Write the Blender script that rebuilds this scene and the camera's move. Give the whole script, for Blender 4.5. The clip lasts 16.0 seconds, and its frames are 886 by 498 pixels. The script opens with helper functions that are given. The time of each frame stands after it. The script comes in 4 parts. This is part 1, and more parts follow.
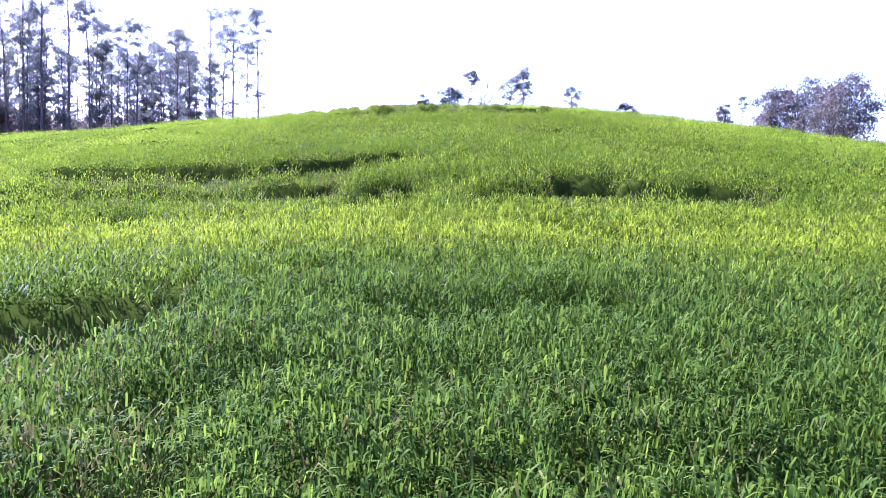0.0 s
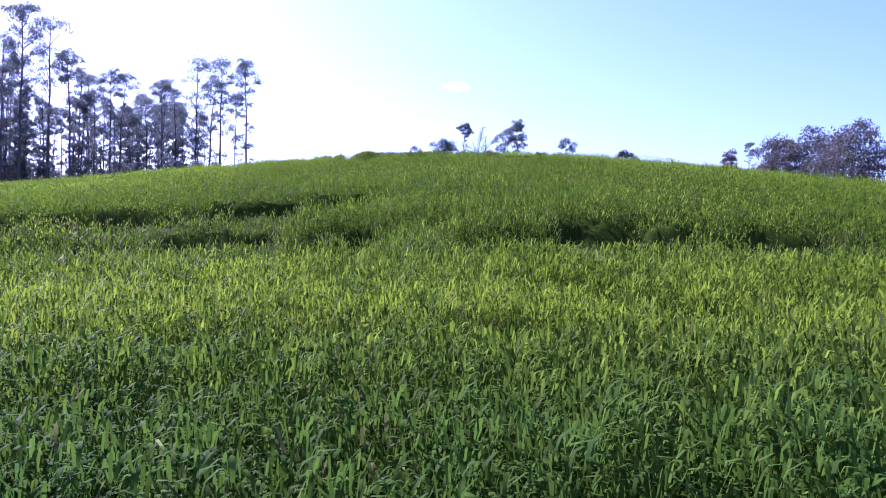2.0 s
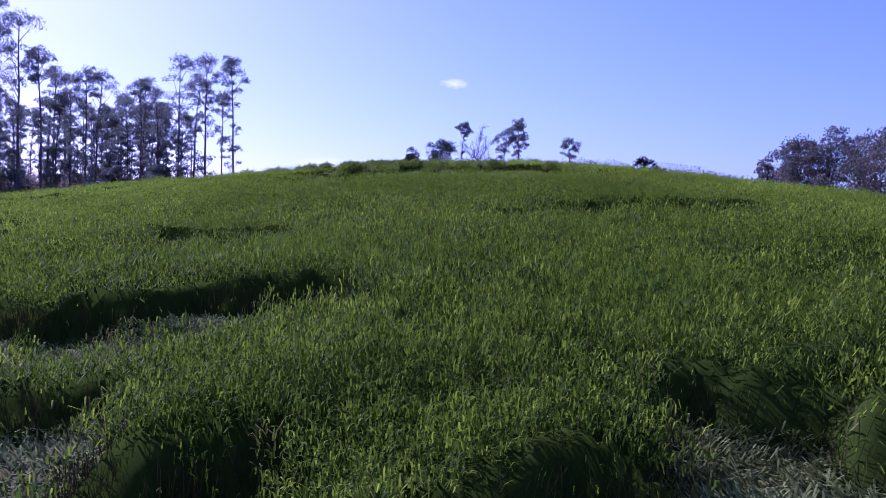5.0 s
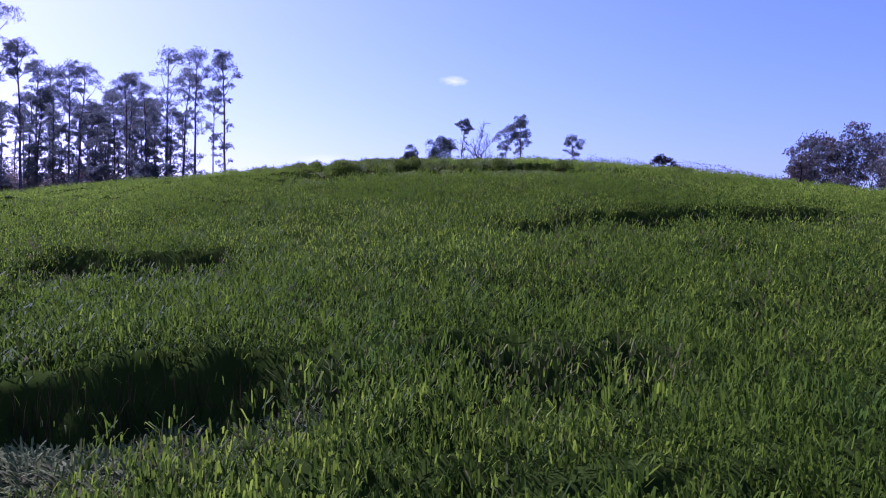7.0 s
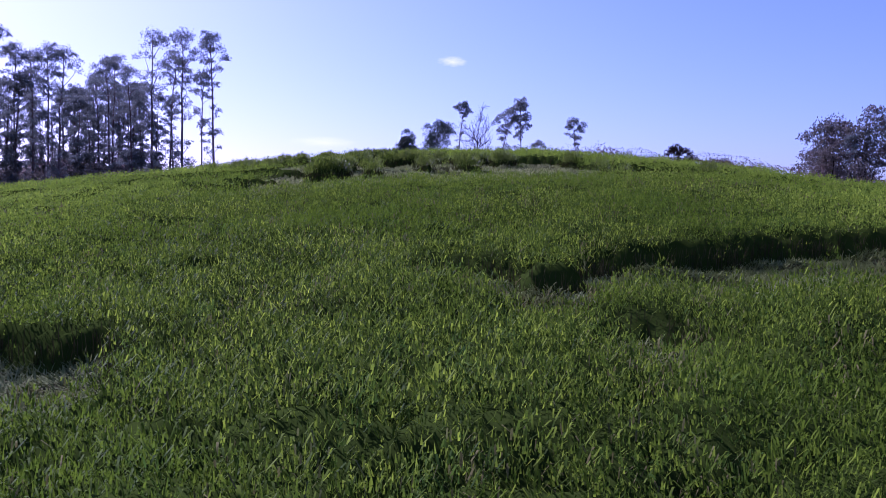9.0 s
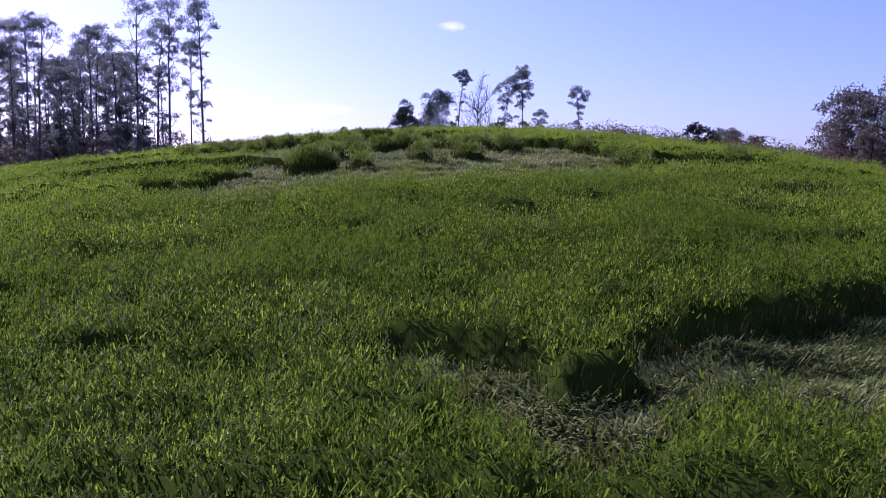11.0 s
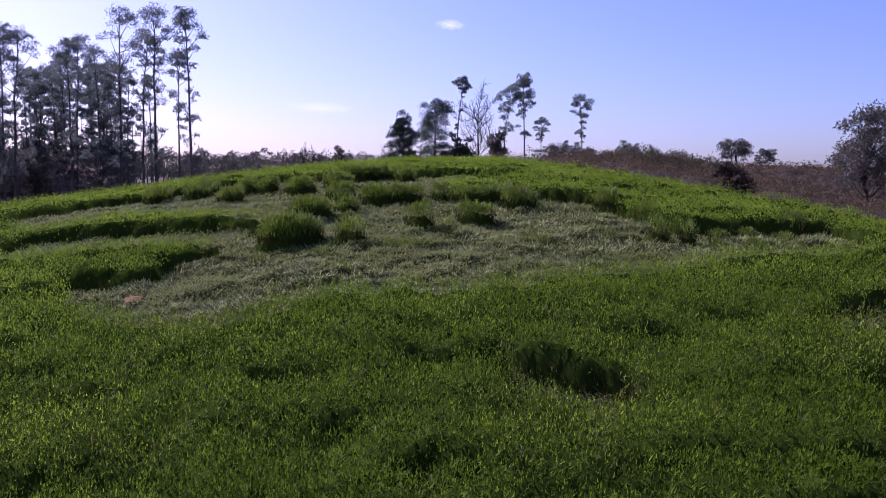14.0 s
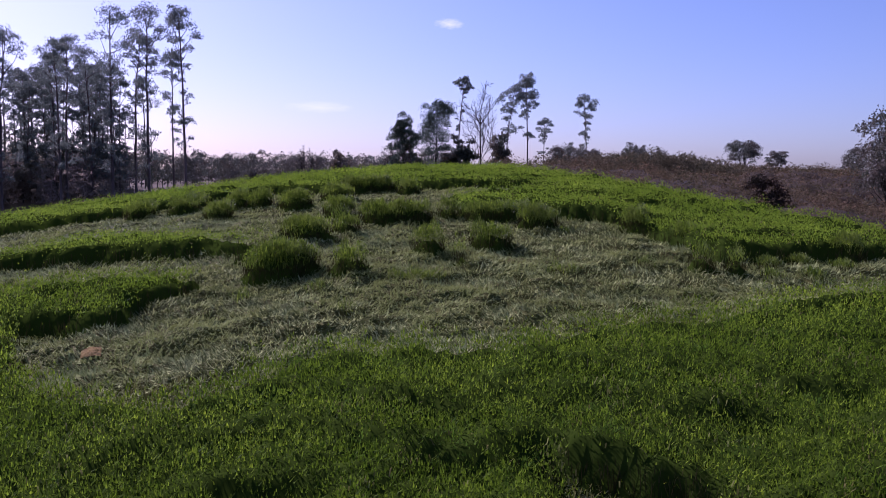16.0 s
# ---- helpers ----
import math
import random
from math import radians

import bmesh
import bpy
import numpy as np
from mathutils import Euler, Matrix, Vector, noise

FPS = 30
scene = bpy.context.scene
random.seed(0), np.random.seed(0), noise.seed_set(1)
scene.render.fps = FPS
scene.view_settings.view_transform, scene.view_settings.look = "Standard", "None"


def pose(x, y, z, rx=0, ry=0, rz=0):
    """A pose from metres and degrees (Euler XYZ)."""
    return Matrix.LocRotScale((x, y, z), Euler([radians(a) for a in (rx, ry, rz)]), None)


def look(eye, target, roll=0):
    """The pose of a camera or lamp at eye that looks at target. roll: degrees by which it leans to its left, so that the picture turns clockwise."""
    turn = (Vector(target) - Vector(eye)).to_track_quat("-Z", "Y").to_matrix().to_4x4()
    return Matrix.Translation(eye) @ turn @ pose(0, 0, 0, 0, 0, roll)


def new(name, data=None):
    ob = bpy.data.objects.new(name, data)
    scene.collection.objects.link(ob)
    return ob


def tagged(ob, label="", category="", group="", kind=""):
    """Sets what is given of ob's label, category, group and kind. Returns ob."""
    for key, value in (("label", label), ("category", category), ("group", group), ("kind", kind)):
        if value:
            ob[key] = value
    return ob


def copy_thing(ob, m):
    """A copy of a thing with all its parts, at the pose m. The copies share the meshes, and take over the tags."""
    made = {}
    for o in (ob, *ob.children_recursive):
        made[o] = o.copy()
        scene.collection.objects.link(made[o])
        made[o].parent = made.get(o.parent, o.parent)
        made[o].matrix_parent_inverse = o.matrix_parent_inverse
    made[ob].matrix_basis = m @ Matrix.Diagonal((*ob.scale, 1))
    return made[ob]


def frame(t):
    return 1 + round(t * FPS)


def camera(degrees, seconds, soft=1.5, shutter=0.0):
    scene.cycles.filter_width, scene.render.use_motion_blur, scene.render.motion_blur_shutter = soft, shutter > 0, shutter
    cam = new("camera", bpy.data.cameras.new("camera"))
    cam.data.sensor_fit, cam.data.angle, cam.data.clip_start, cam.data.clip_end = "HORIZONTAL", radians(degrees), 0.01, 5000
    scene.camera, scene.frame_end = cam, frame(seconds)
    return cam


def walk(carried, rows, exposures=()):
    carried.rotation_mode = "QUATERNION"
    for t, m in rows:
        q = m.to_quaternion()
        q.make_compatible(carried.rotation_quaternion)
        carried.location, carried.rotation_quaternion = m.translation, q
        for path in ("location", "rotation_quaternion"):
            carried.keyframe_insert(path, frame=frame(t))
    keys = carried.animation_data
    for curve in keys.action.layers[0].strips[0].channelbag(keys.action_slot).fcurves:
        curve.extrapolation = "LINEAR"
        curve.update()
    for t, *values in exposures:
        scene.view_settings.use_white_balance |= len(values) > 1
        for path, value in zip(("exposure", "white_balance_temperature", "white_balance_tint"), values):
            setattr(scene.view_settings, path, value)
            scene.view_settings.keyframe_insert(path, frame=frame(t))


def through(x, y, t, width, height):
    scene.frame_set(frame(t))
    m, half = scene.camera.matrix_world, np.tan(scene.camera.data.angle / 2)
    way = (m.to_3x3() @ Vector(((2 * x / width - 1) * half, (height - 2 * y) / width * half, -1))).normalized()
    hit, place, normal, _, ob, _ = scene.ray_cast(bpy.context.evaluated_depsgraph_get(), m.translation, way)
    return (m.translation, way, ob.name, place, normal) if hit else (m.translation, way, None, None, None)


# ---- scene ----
cam = camera(58.0, 16.0, soft=0.9)
# seconds, place, yaw, pitch, roll
PATH = [
    (0.0, -0.000, 0.000, -0.000, 0.734, -4.780, -1.680),
    (0.5, 0.116, 1.221, -0.055, 0.608, -4.453, -1.642),
    (1.0, 0.219, 2.465, -0.136, 0.484, -0.890, -1.560),
    (1.5, 0.314, 3.791, -0.198, 0.418, -0.889, -1.522),
    (2.0, 0.396, 5.164, -0.169, 0.373, -0.925, -1.473),
    (2.5, 0.457, 6.554, 0.062, 0.366, -0.942, -1.420),
    (3.0, 0.472, 7.925, 0.370, 0.365, -1.006, -1.408),
    (3.5, 0.461, 9.318, 0.784, 0.339, -1.063, -1.366),
    (4.0, 0.450, 10.703, 1.199, 0.318, -1.064, -1.336),
    (6.5, 0.229, 17.995, 2.013, 0.263, -1.294, -1.245),
    (7.0, 0.245, 19.378, 2.245, 0.261, -1.311, -1.229),
    (7.5, 0.298, 20.779, 2.540, 0.228, -1.325, -1.179),
    (8.0, 0.337, 22.094, 2.843, 0.207, -1.349, -1.106),
    (10.5, 0.448, 28.239, 4.461, 0.197, -4.989, -0.854),
    (11.0, 0.466, 29.433, 4.812, 0.194, -5.019, -0.750),
    (11.5, 0.470, 30.622, 5.285, 0.161, -5.007, -0.694),
    (12.0, 0.451, 31.746, 5.761, 0.150, -5.036, -0.737),
    (12.5, 0.376, 32.849, 6.280, 0.116, -5.073, -0.761),
    (13.0, 0.298, 33.862, 6.804, 0.092, -5.082, -0.761),
    (13.5, 0.227, 34.802, 7.311, 0.053, -5.127, -0.740),
    (14.0, 0.185, 35.700, 7.851, 0.047, -5.147, -0.782),
    (14.5, 0.119, 36.567, 8.310, 0.056, -5.143, -0.741),
    (15.0, 0.008, 37.486, 8.552, 0.048, -5.136, -0.725),
    (15.5, -0.128, 38.532, 8.589, 0.020, -5.174, -0.716),
    (16.0, -0.298, 39.779, 8.624, 0.000, -5.211, -0.700),
]
EXPOSURES = ((0.0, 2.55, 4900, 57), (0.5, 2.37, 4900, 55), (1.0, 2.0, 4900, 56), (1.5, 1.7, 4800, 59), (2.5, 1.18, 4700, 65), (3.5, 0.66, 4650, 72), (8.0, 0.50, 4650, 75), (11.0, 0.66, 5050, 64), (13.5, 0.48, 5150, 59), (16.0, 0.32, 5200, 56))
walk(cam, [(t, pose(x, y, z, 90 + p, r, w)) for t, x, y, z, w, p, r in PATH], EXPOSURES)

FIELD = [3.8406, 1.5597, 6.405, -4.2651, -0.3344, 0.0043, 0.3557, -0.0664, -0.7934, -1.1342, -0.299, -1.9649, 1.1801]

# ---- light ----
SUN_AZ, SUN_EL = radians(-42), radians(37)   # azimuth from straight ahead, to the right
world = bpy.data.worlds.new("world")
scene.world = world
world.use_nodes = True
wn = world.node_tree.nodes
sky = wn.new("ShaderNodeTexSky")
sky.sky_type, sky.sun_disc = "NISHITA", False
sky.sun_elevation, sky.sun_rotation = SUN_EL, SUN_AZ
sky.altitude, sky.air_density, sky.dust_density, sky.ozone_density = 200, 1.0, 1.35, 3.0
wn["Background"].inputs["Strength"].default_value = 0.083
world.node_tree.links.new(sky.outputs[0], wn["Background"].inputs[0])
sun = new("sun", bpy.data.lights.new("sun", "SUN"))
sun.data.energy, sun.data.angle, sun.data.color = 5.6, radians(0.6), (1.0, 0.92, 0.78)
sun_way = Vector((math.sin(SUN_AZ) * math.cos(SUN_EL), math.cos(SUN_AZ) * math.cos(SUN_EL), math.sin(SUN_EL)))
sun.matrix_world = look(sun_way * 300, (0, 0, 0))


# ---- helpers for the scene ----
def ramp01(v, a, b):
    s = np.clip((v - a) / (b - a), 0, 1)
    return s * s * (3 - 2 * s)


def lattice(x, y, seed=0):
    """Smooth value noise, 0 to 1, of arrays."""
    x, y = np.asarray(x, float), np.asarray(y, float)
    xi, yi = np.floor(x), np.floor(y)
    fx, fy = x - xi, y - yi
    fx, fy = fx * fx * (3 - 2 * fx), fy * fy * (3 - 2 * fy)

    def h(a, b):
        v = np.sin(a * 127.1 + b * 311.7 + seed * 74.7) * 43758.5453
        return v - np.floor(v)
    return (h(xi, yi) * (1 - fx) + h(xi + 1, yi) * fx) * (1 - fy) + (h(xi, yi + 1) * (1 - fx) + h(xi + 1, yi + 1) * fx) * fy


def crop_surface(x, y):
    """Height of the crop's top, a smooth hill, over the plan."""
    u, v = np.clip(np.asarray(x, float) / 40, -1.25, 1.25), np.clip((np.asarray(y, float) - 50) / 50, -1.15, 1.45)
    y = np.asarray(y, float)
    terms = (1, u, v, u * u, u * v, v * v, u * u * v, u * v * v, v ** 3, u ** 3, v ** 4, u * u * v * v, u ** 4)
    z = sum(c * q for c, q in zip(FIELD, terms))
    return z + 0.2 * np.exp(-((y - 7) / 5) ** 2) - 0.28 * np.exp(-((y - 18) / 5) ** 2) + 0.12 * np.exp(-((y - 32) / 8) ** 2)


CROP = 0.95


def ground_height(x, y):
    x, y = np.asarray(x, float), np.asarray(y, float)
    far = np.maximum(ramp01(y, 112, 165), np.maximum(ramp01(np.abs(x), 40, 85), ramp01(-y, 20, 70)))
    plain = 5.6 + 3.0 * ramp01(x, -10, 60) * ramp01(y, 60, 140) + 0.8 * ramp01(y, 150, 260) - 7 * ramp01(-y, -40, 60)
    return (crop_surface(x, y) - CROP) * (1 - far) + plain * far


def mesh_of(name, verts, tris):
    me = bpy.data.meshes.new(name)
    verts, tris = np.asarray(verts, np.float32), np.asarray(tris, np.int32)
    me.vertices.add(len(verts))
    me.vertices.foreach_set("co", verts.ravel())
    me.loops.add(tris.size)
    me.polygons.add(len(tris))
    me.polygons.foreach_set("loop_start", np.arange(0, tris.size, 3, dtype=np.int32))
    me.loops.foreach_set("vertex_index", tris.ravel())
    me.update(calc_edges=True)
    return me


def strips(root, az, length, lean, droop, width, joints):
    """Leaf blades as bent, pointed strips. joints: stations before the tip."""
    n = len(root)
    s = np.append(np.linspace(0, 0.82, joints), 1.0)
    p, verts = root.copy(), np.zeros((n, 2 * joints + 1, 3))
    side = np.stack([-np.sin(az), np.cos(az), 0 * az], 1)
    for k in range(joints + 1):
        if k:
            a = lean + droop * ((s[k] + s[k - 1]) / 2) ** 1.4
            step = (length * (s[k] - s[k - 1]))[:, None]
            p = p + step * np.stack([np.sin(a) * np.cos(az), np.sin(a) * np.sin(az), np.cos(a)], 1)
        if k < joints:
            w = (width * (0.7, 1.0, 0.8, 0.6)[k if joints > 2 else k * 2] / 2)[:, None]
            verts[:, 2 * k], verts[:, 2 * k + 1] = p - side * w, p + side * w
        else:
            verts[:, 2 * k] = p
    one = []
    for k in range(joints - 1):
        one += [(2 * k, 2 * k + 1, 2 * k + 3), (2 * k, 2 * k + 3, 2 * k + 2)]
    one.append((2 * joints - 2, 2 * joints - 1, 2 * joints))
    tris = (np.array(one)[None] + (np.arange(n) * (2 * joints + 1))[:, None, None]).reshape(-1, 3)
    return verts.reshape(-1, 3), tris


def merged(pieces):
    vs, ts, k = [], [], 0
    for v, t in pieces:
        vs.append(v), ts.append(np.asarray(t) + k)
        k += len(v)
    return np.concatenate(vs), np.concatenate(ts)


def part(name, me, material, parent=None, label=""):
    ob = new(name, me)
    me.materials.append(material)
    if parent:
        ob.parent = parent
    if label:
        ob["label"] = label
    return ob


# ---- materials ----
def material(name, rough=0.6, spec=0.3):
    m = bpy.data.materials.new(name)
    m.use_nodes = True
    nt = m.node_tree
    b = nt.nodes["Principled BSDF"]
    b.inputs["Roughness"].default_value = rough
    b.inputs["Specular IOR Level"].default_value = spec
    return m, nt, b


def mix_colour(nt, fac, a, b):
    n = nt.nodes.new("ShaderNodeMix")
    n.data_type = "RGBA"
    for socket, v in ((n.inputs[0], fac), (n.inputs[6], a), (n.inputs[7], b)):
        if hasattr(v, "links"):
            nt.links.new(v, socket)
        elif socket == n.inputs[0]:
            socket.default_value = v
        else:
            socket.default_value = (*v, 1)
    return n.outputs[2]


def noise_of(nt, scale, detail=3, lo=0.35, hi=0.65, stretch=None):
    g = nt.nodes.new("ShaderNodeNewGeometry")
    n = nt.nodes.new("ShaderNodeTexNoise")
    n.inputs["Scale"].default_value, n.inputs["Detail"].default_value = scale, detail
    src = g.outputs["Position"]
    if stretch:
        mp = nt.nodes.new("ShaderNodeMapping")
        mp.inputs["Scale"].default_value = stretch
        nt.links.new(src, mp.inputs[0])
        src = mp.outputs[0]
    nt.links.new(src, n.inputs["Vector"])
    r = nt.nodes.new("ShaderNodeMapRange")
    r.inputs[1].default_value, r.inputs[2].default_value = lo, hi
    nt.links.new(n.outputs[0], r.inputs[0])
    return r.outputs[0]


def island_random(nt):
    return nt.nodes.new("ShaderNodeNewGeometry").outputs["Random Per Island"]


def leafy(name, dark, light, third, rough=0.5, spec=0.4, through=0.35, patch=0.25):
    """Foliage: colour that varies from leaf to leaf and over the ground, part of the light passing through."""
    m, nt, b = material(name, rough, spec)
    pw = nt.nodes.new("ShaderNodeMath")
    pw.operation, pw.inputs[1].default_value = "POWER", 1.8
    nt.links.new(island_random(nt), pw.inputs[0])
    c = mix_colour(nt, pw.outputs[0], dark, light)
    c = mix_colour(nt, noise_of(nt, patch), c, third)
    nt.links.new(c, b.inputs["Base Color"])
    tr = nt.nodes.new("ShaderNodeBsdfTranslucent")
    nt.links.new(c, tr.inputs[0])
    mx = nt.nodes.new("ShaderNodeMixShader")
    mx.inputs[0].default_value = through
    nt.links.new(b.outputs[0], mx.inputs[1])
    nt.links.new(tr.outputs[0], mx.inputs[2])
    nt.links.new(mx.outputs[0], nt.nodes["Material Output"].inputs[0])
    return m, nt, c


def crop_material(name, dark, light, through, rough, spec, yellow=True, soft=False):
    m, nt, c = leafy(name, dark, light, (0.095, 0.155, 0.006) if yellow else dark, rough, spec, through, 0.22)
    if yellow:
        # the paler, yellower strip of crop that crosses the lower field, and loose yellow patches
        g = nt.nodes.new("ShaderNodeNewGeometry")
        sx = nt.nodes.new("ShaderNodeSeparateXYZ")
        nt.links.new(g.outputs["Position"], sx.inputs[0])
        ma = nt.nodes.new("ShaderNodeMath")
        ma.operation = "MULTIPLY_ADD"
        ma.inputs[1].default_value, ma.inputs[2].default_value = 0.12, 0.0
        nt.links.new(sx.outputs[0], ma.inputs[0])
        ad = nt.nodes.new("ShaderNodeMath")
        nt.links.new(ma.outputs[0], ad.inputs[0])
        nt.links.new(sx.outputs[1], ad.inputs[1])
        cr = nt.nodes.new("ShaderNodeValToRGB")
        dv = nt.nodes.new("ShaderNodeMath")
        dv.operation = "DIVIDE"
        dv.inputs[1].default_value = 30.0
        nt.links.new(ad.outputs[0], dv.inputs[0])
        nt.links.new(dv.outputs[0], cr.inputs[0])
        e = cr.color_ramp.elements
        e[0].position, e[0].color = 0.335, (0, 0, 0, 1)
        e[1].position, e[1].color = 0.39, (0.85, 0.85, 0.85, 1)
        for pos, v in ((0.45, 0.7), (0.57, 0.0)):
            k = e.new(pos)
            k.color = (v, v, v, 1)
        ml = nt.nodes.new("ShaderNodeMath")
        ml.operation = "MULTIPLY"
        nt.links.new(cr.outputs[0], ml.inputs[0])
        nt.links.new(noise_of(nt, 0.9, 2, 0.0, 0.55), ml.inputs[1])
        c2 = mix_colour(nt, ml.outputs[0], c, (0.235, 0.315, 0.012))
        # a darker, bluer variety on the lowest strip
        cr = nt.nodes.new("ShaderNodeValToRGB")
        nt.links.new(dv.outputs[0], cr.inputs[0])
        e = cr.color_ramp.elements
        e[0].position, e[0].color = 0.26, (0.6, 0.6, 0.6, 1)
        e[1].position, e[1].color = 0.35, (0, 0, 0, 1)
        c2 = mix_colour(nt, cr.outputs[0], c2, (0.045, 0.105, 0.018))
        # paler up the hill: the brightness of backlit far crop put into the colour
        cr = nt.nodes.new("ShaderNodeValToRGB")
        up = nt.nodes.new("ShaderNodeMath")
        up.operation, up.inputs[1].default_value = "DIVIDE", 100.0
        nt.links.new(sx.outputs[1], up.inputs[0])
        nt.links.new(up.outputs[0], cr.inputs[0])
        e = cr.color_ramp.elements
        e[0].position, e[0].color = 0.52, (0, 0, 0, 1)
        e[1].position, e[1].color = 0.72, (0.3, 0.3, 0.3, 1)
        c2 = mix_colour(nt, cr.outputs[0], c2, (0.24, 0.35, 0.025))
        # old and young shoots side by side
        if not soft:
            c2 = mix_colour(nt, noise_of(nt, 5.5, 3, 0.5, 0.62), c2, (0.05, 0.09, 0.006))
        c2 = mix_colour(nt, noise_of(nt, 1.3, 2, 0.58, 0.85), c2, (0.045, 0.11, 0.016))
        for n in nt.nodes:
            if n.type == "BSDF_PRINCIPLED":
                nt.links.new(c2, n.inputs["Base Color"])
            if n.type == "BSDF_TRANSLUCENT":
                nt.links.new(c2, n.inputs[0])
    return m


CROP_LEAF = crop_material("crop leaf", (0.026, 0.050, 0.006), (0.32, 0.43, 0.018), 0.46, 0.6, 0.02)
# low-contrast leaf copy: the brighter light on distant crop put into its colour
CROP_FAR_LIGHT = crop_material("crop leaf lightened with distance", (0.12, 0.19, 0.014), (0.35, 0.47, 0.022), 0.45, 0.7, 0.015, soft=True)
TUFT_LEAF, _n, _c = leafy("tuft leaf", (0.035, 0.065, 0.008), (0.26, 0.35, 0.025), (0.13, 0.17, 0.025), 0.55, 0.12, 0.4, 0.9)
# dark colour stands for the shade deep between the crop's leaves
CROP_INNER_SHADE = crop_material("shade-dark crop interior", (0.026, 0.042, 0.005), (0.05, 0.075, 0.008), 0.0, 0.95, 0.0, False)
# stems and withered leaves, darkened to paint the shade of gap walls and tufts
CROP_STEM_SHADED = crop_material("shade-darkened crop stems", (0.034, 0.032, 0.011), (0.09, 0.084, 0.026), 0.1, 0.95, 0.0, False)
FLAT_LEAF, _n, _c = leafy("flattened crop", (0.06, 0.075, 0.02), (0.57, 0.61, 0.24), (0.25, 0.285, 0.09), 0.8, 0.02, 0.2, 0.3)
# fallen crop lower down: greener, and darkened to stand for shade in the gaps
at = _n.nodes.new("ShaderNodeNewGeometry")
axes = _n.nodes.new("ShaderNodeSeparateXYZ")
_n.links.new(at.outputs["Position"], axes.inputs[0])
gap_shade = _n.nodes.new("ShaderNodeMapRange")
gap_shade.inputs[1].default_value, gap_shade.inputs[2].default_value, gap_shade.inputs[3].default_value, gap_shade.inputs[4].default_value = 44, 56, 0.7, 0.0
_n.links.new(axes.outputs[1], gap_shade.inputs[0])
_c = mix_colour(_n, gap_shade.outputs[0], _c, (0.12, 0.155, 0.035))
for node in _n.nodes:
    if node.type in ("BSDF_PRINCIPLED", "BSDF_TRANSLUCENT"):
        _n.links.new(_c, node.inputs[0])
FLAT_BED, _n, _c = leafy("flattened crop bed", (0.05, 0.062, 0.012), (0.10, 0.12, 0.025), (0.10, 0.095, 0.025), 0.85, 0.05, 0.05, 0.9)
DULL_LEAF, _n, _c = leafy("withered crop leaf", (0.07, 0.085, 0.02), (0.22, 0.25, 0.06), (0.12, 0.11, 0.03), 0.8, 0.02, 0.25, 0.8)
EUC_LEAF, _n, _c = leafy("eucalyptus leaves", (0.10, 0.125, 0.105), (0.20, 0.23, 0.185), (0.15, 0.17, 0.14), 0.55, 0.15, 0.4, 0.12)
BROAD_LEAF, _n, _c = leafy("broadleaf leaves", (0.055, 0.065, 0.045), (0.15, 0.16, 0.11), (0.12, 0.10, 0.075), 0.5, 0.25, 0.35, 0.3)
PINE_LEAF, _n, _c = leafy("pine needles", (0.03, 0.055, 0.035), (0.08, 0.12, 0.07), (0.08, 0.10, 0.06), 0.6, 0.2, 0.15, 0.3)
SHRUB_LEAF, _n, _c = leafy("shrub leaves", (0.05, 0.06, 0.04), (0.13, 0.14, 0.085), (0.14, 0.11, 0.08), 0.6, 0.1, 0.35, 0.2)
BUSH_LEAF, _n, _c = leafy("dark bush leaves", (0.02, 0.018, 0.012), (0.06, 0.05, 0.03), (0.05, 0.03, 0.02), 0.7, 0.05, 0.15, 0.8)
SCRUB_LEAF, _n, _c = leafy("dry scrub", (0.06, 0.036, 0.020), (0.27, 0.185, 0.105), (0.085, 0.075, 0.035), 0.8, 0.05, 0.3, 0.35)
THICKET_LEAF, _n, _c = leafy("thicket", (0.16, 0.12, 0.10), (0.36, 0.28, 0.23), (0.2, 0.19, 0.13), 0.8, 0.05, 0.42, 0.1)
HILL_LEAF, _n, _c = leafy("hillside woods", (0.06, 0.06, 0.03), (0.19, 0.165, 0.09), (0.13, 0.10, 0.06), 0.8, 0.05, 0.25, 0.08)
FAR_LEAF, _n, _c = leafy("distant woods", (0.06, 0.085, 0.06), (0.13, 0.15, 0.105), (0.14, 0.12, 0.09), 0.8, 0.1, 0.15, 0.03)


def plain_material(name, a, b, scale, rough=0.9, stretch=None, bump=0.0):
    m, nt, bs = material(name, rough, 0.15)
    c = mix_colour(nt, noise_of(nt, scale, 5, 0.3, 0.7, stretch), a, b)
    nt.links.new(c, bs.inputs["Base Color"])
    if bump:
        bp = nt.nodes.new("ShaderNodeBump")
        bp.inputs["Strength"].default_value, bp.inputs["Distance"].default_value = bump, 0.05
        nt.links.new(noise_of(nt, scale * 4, 4), bp.inputs["Height"])
        nt.links.new(bp.outputs[0], bs.inputs["Normal"])
    return m


BARK = plain_material("eucalyptus bark", (0.06, 0.045, 0.04), (0.15, 0.12, 0.10), 0.8, 0.85, (3, 3, 0.5))
DARK_BARK = plain_material("dark bark", (0.02, 0.015, 0.012), (0.045, 0.034, 0.028), 2.0, 0.95, (3, 3, 0.6))
SCRUB_BODY = plain_material("dry scrub stems", (0.022, 0.016, 0.009), (0.06, 0.042, 0.024), 1.4, 0.95, None, 0.6)
LAND = plain_material("rough land", (0.06, 0.042, 0.022), (0.10, 0.07, 0.035), 0.05, 0.95)

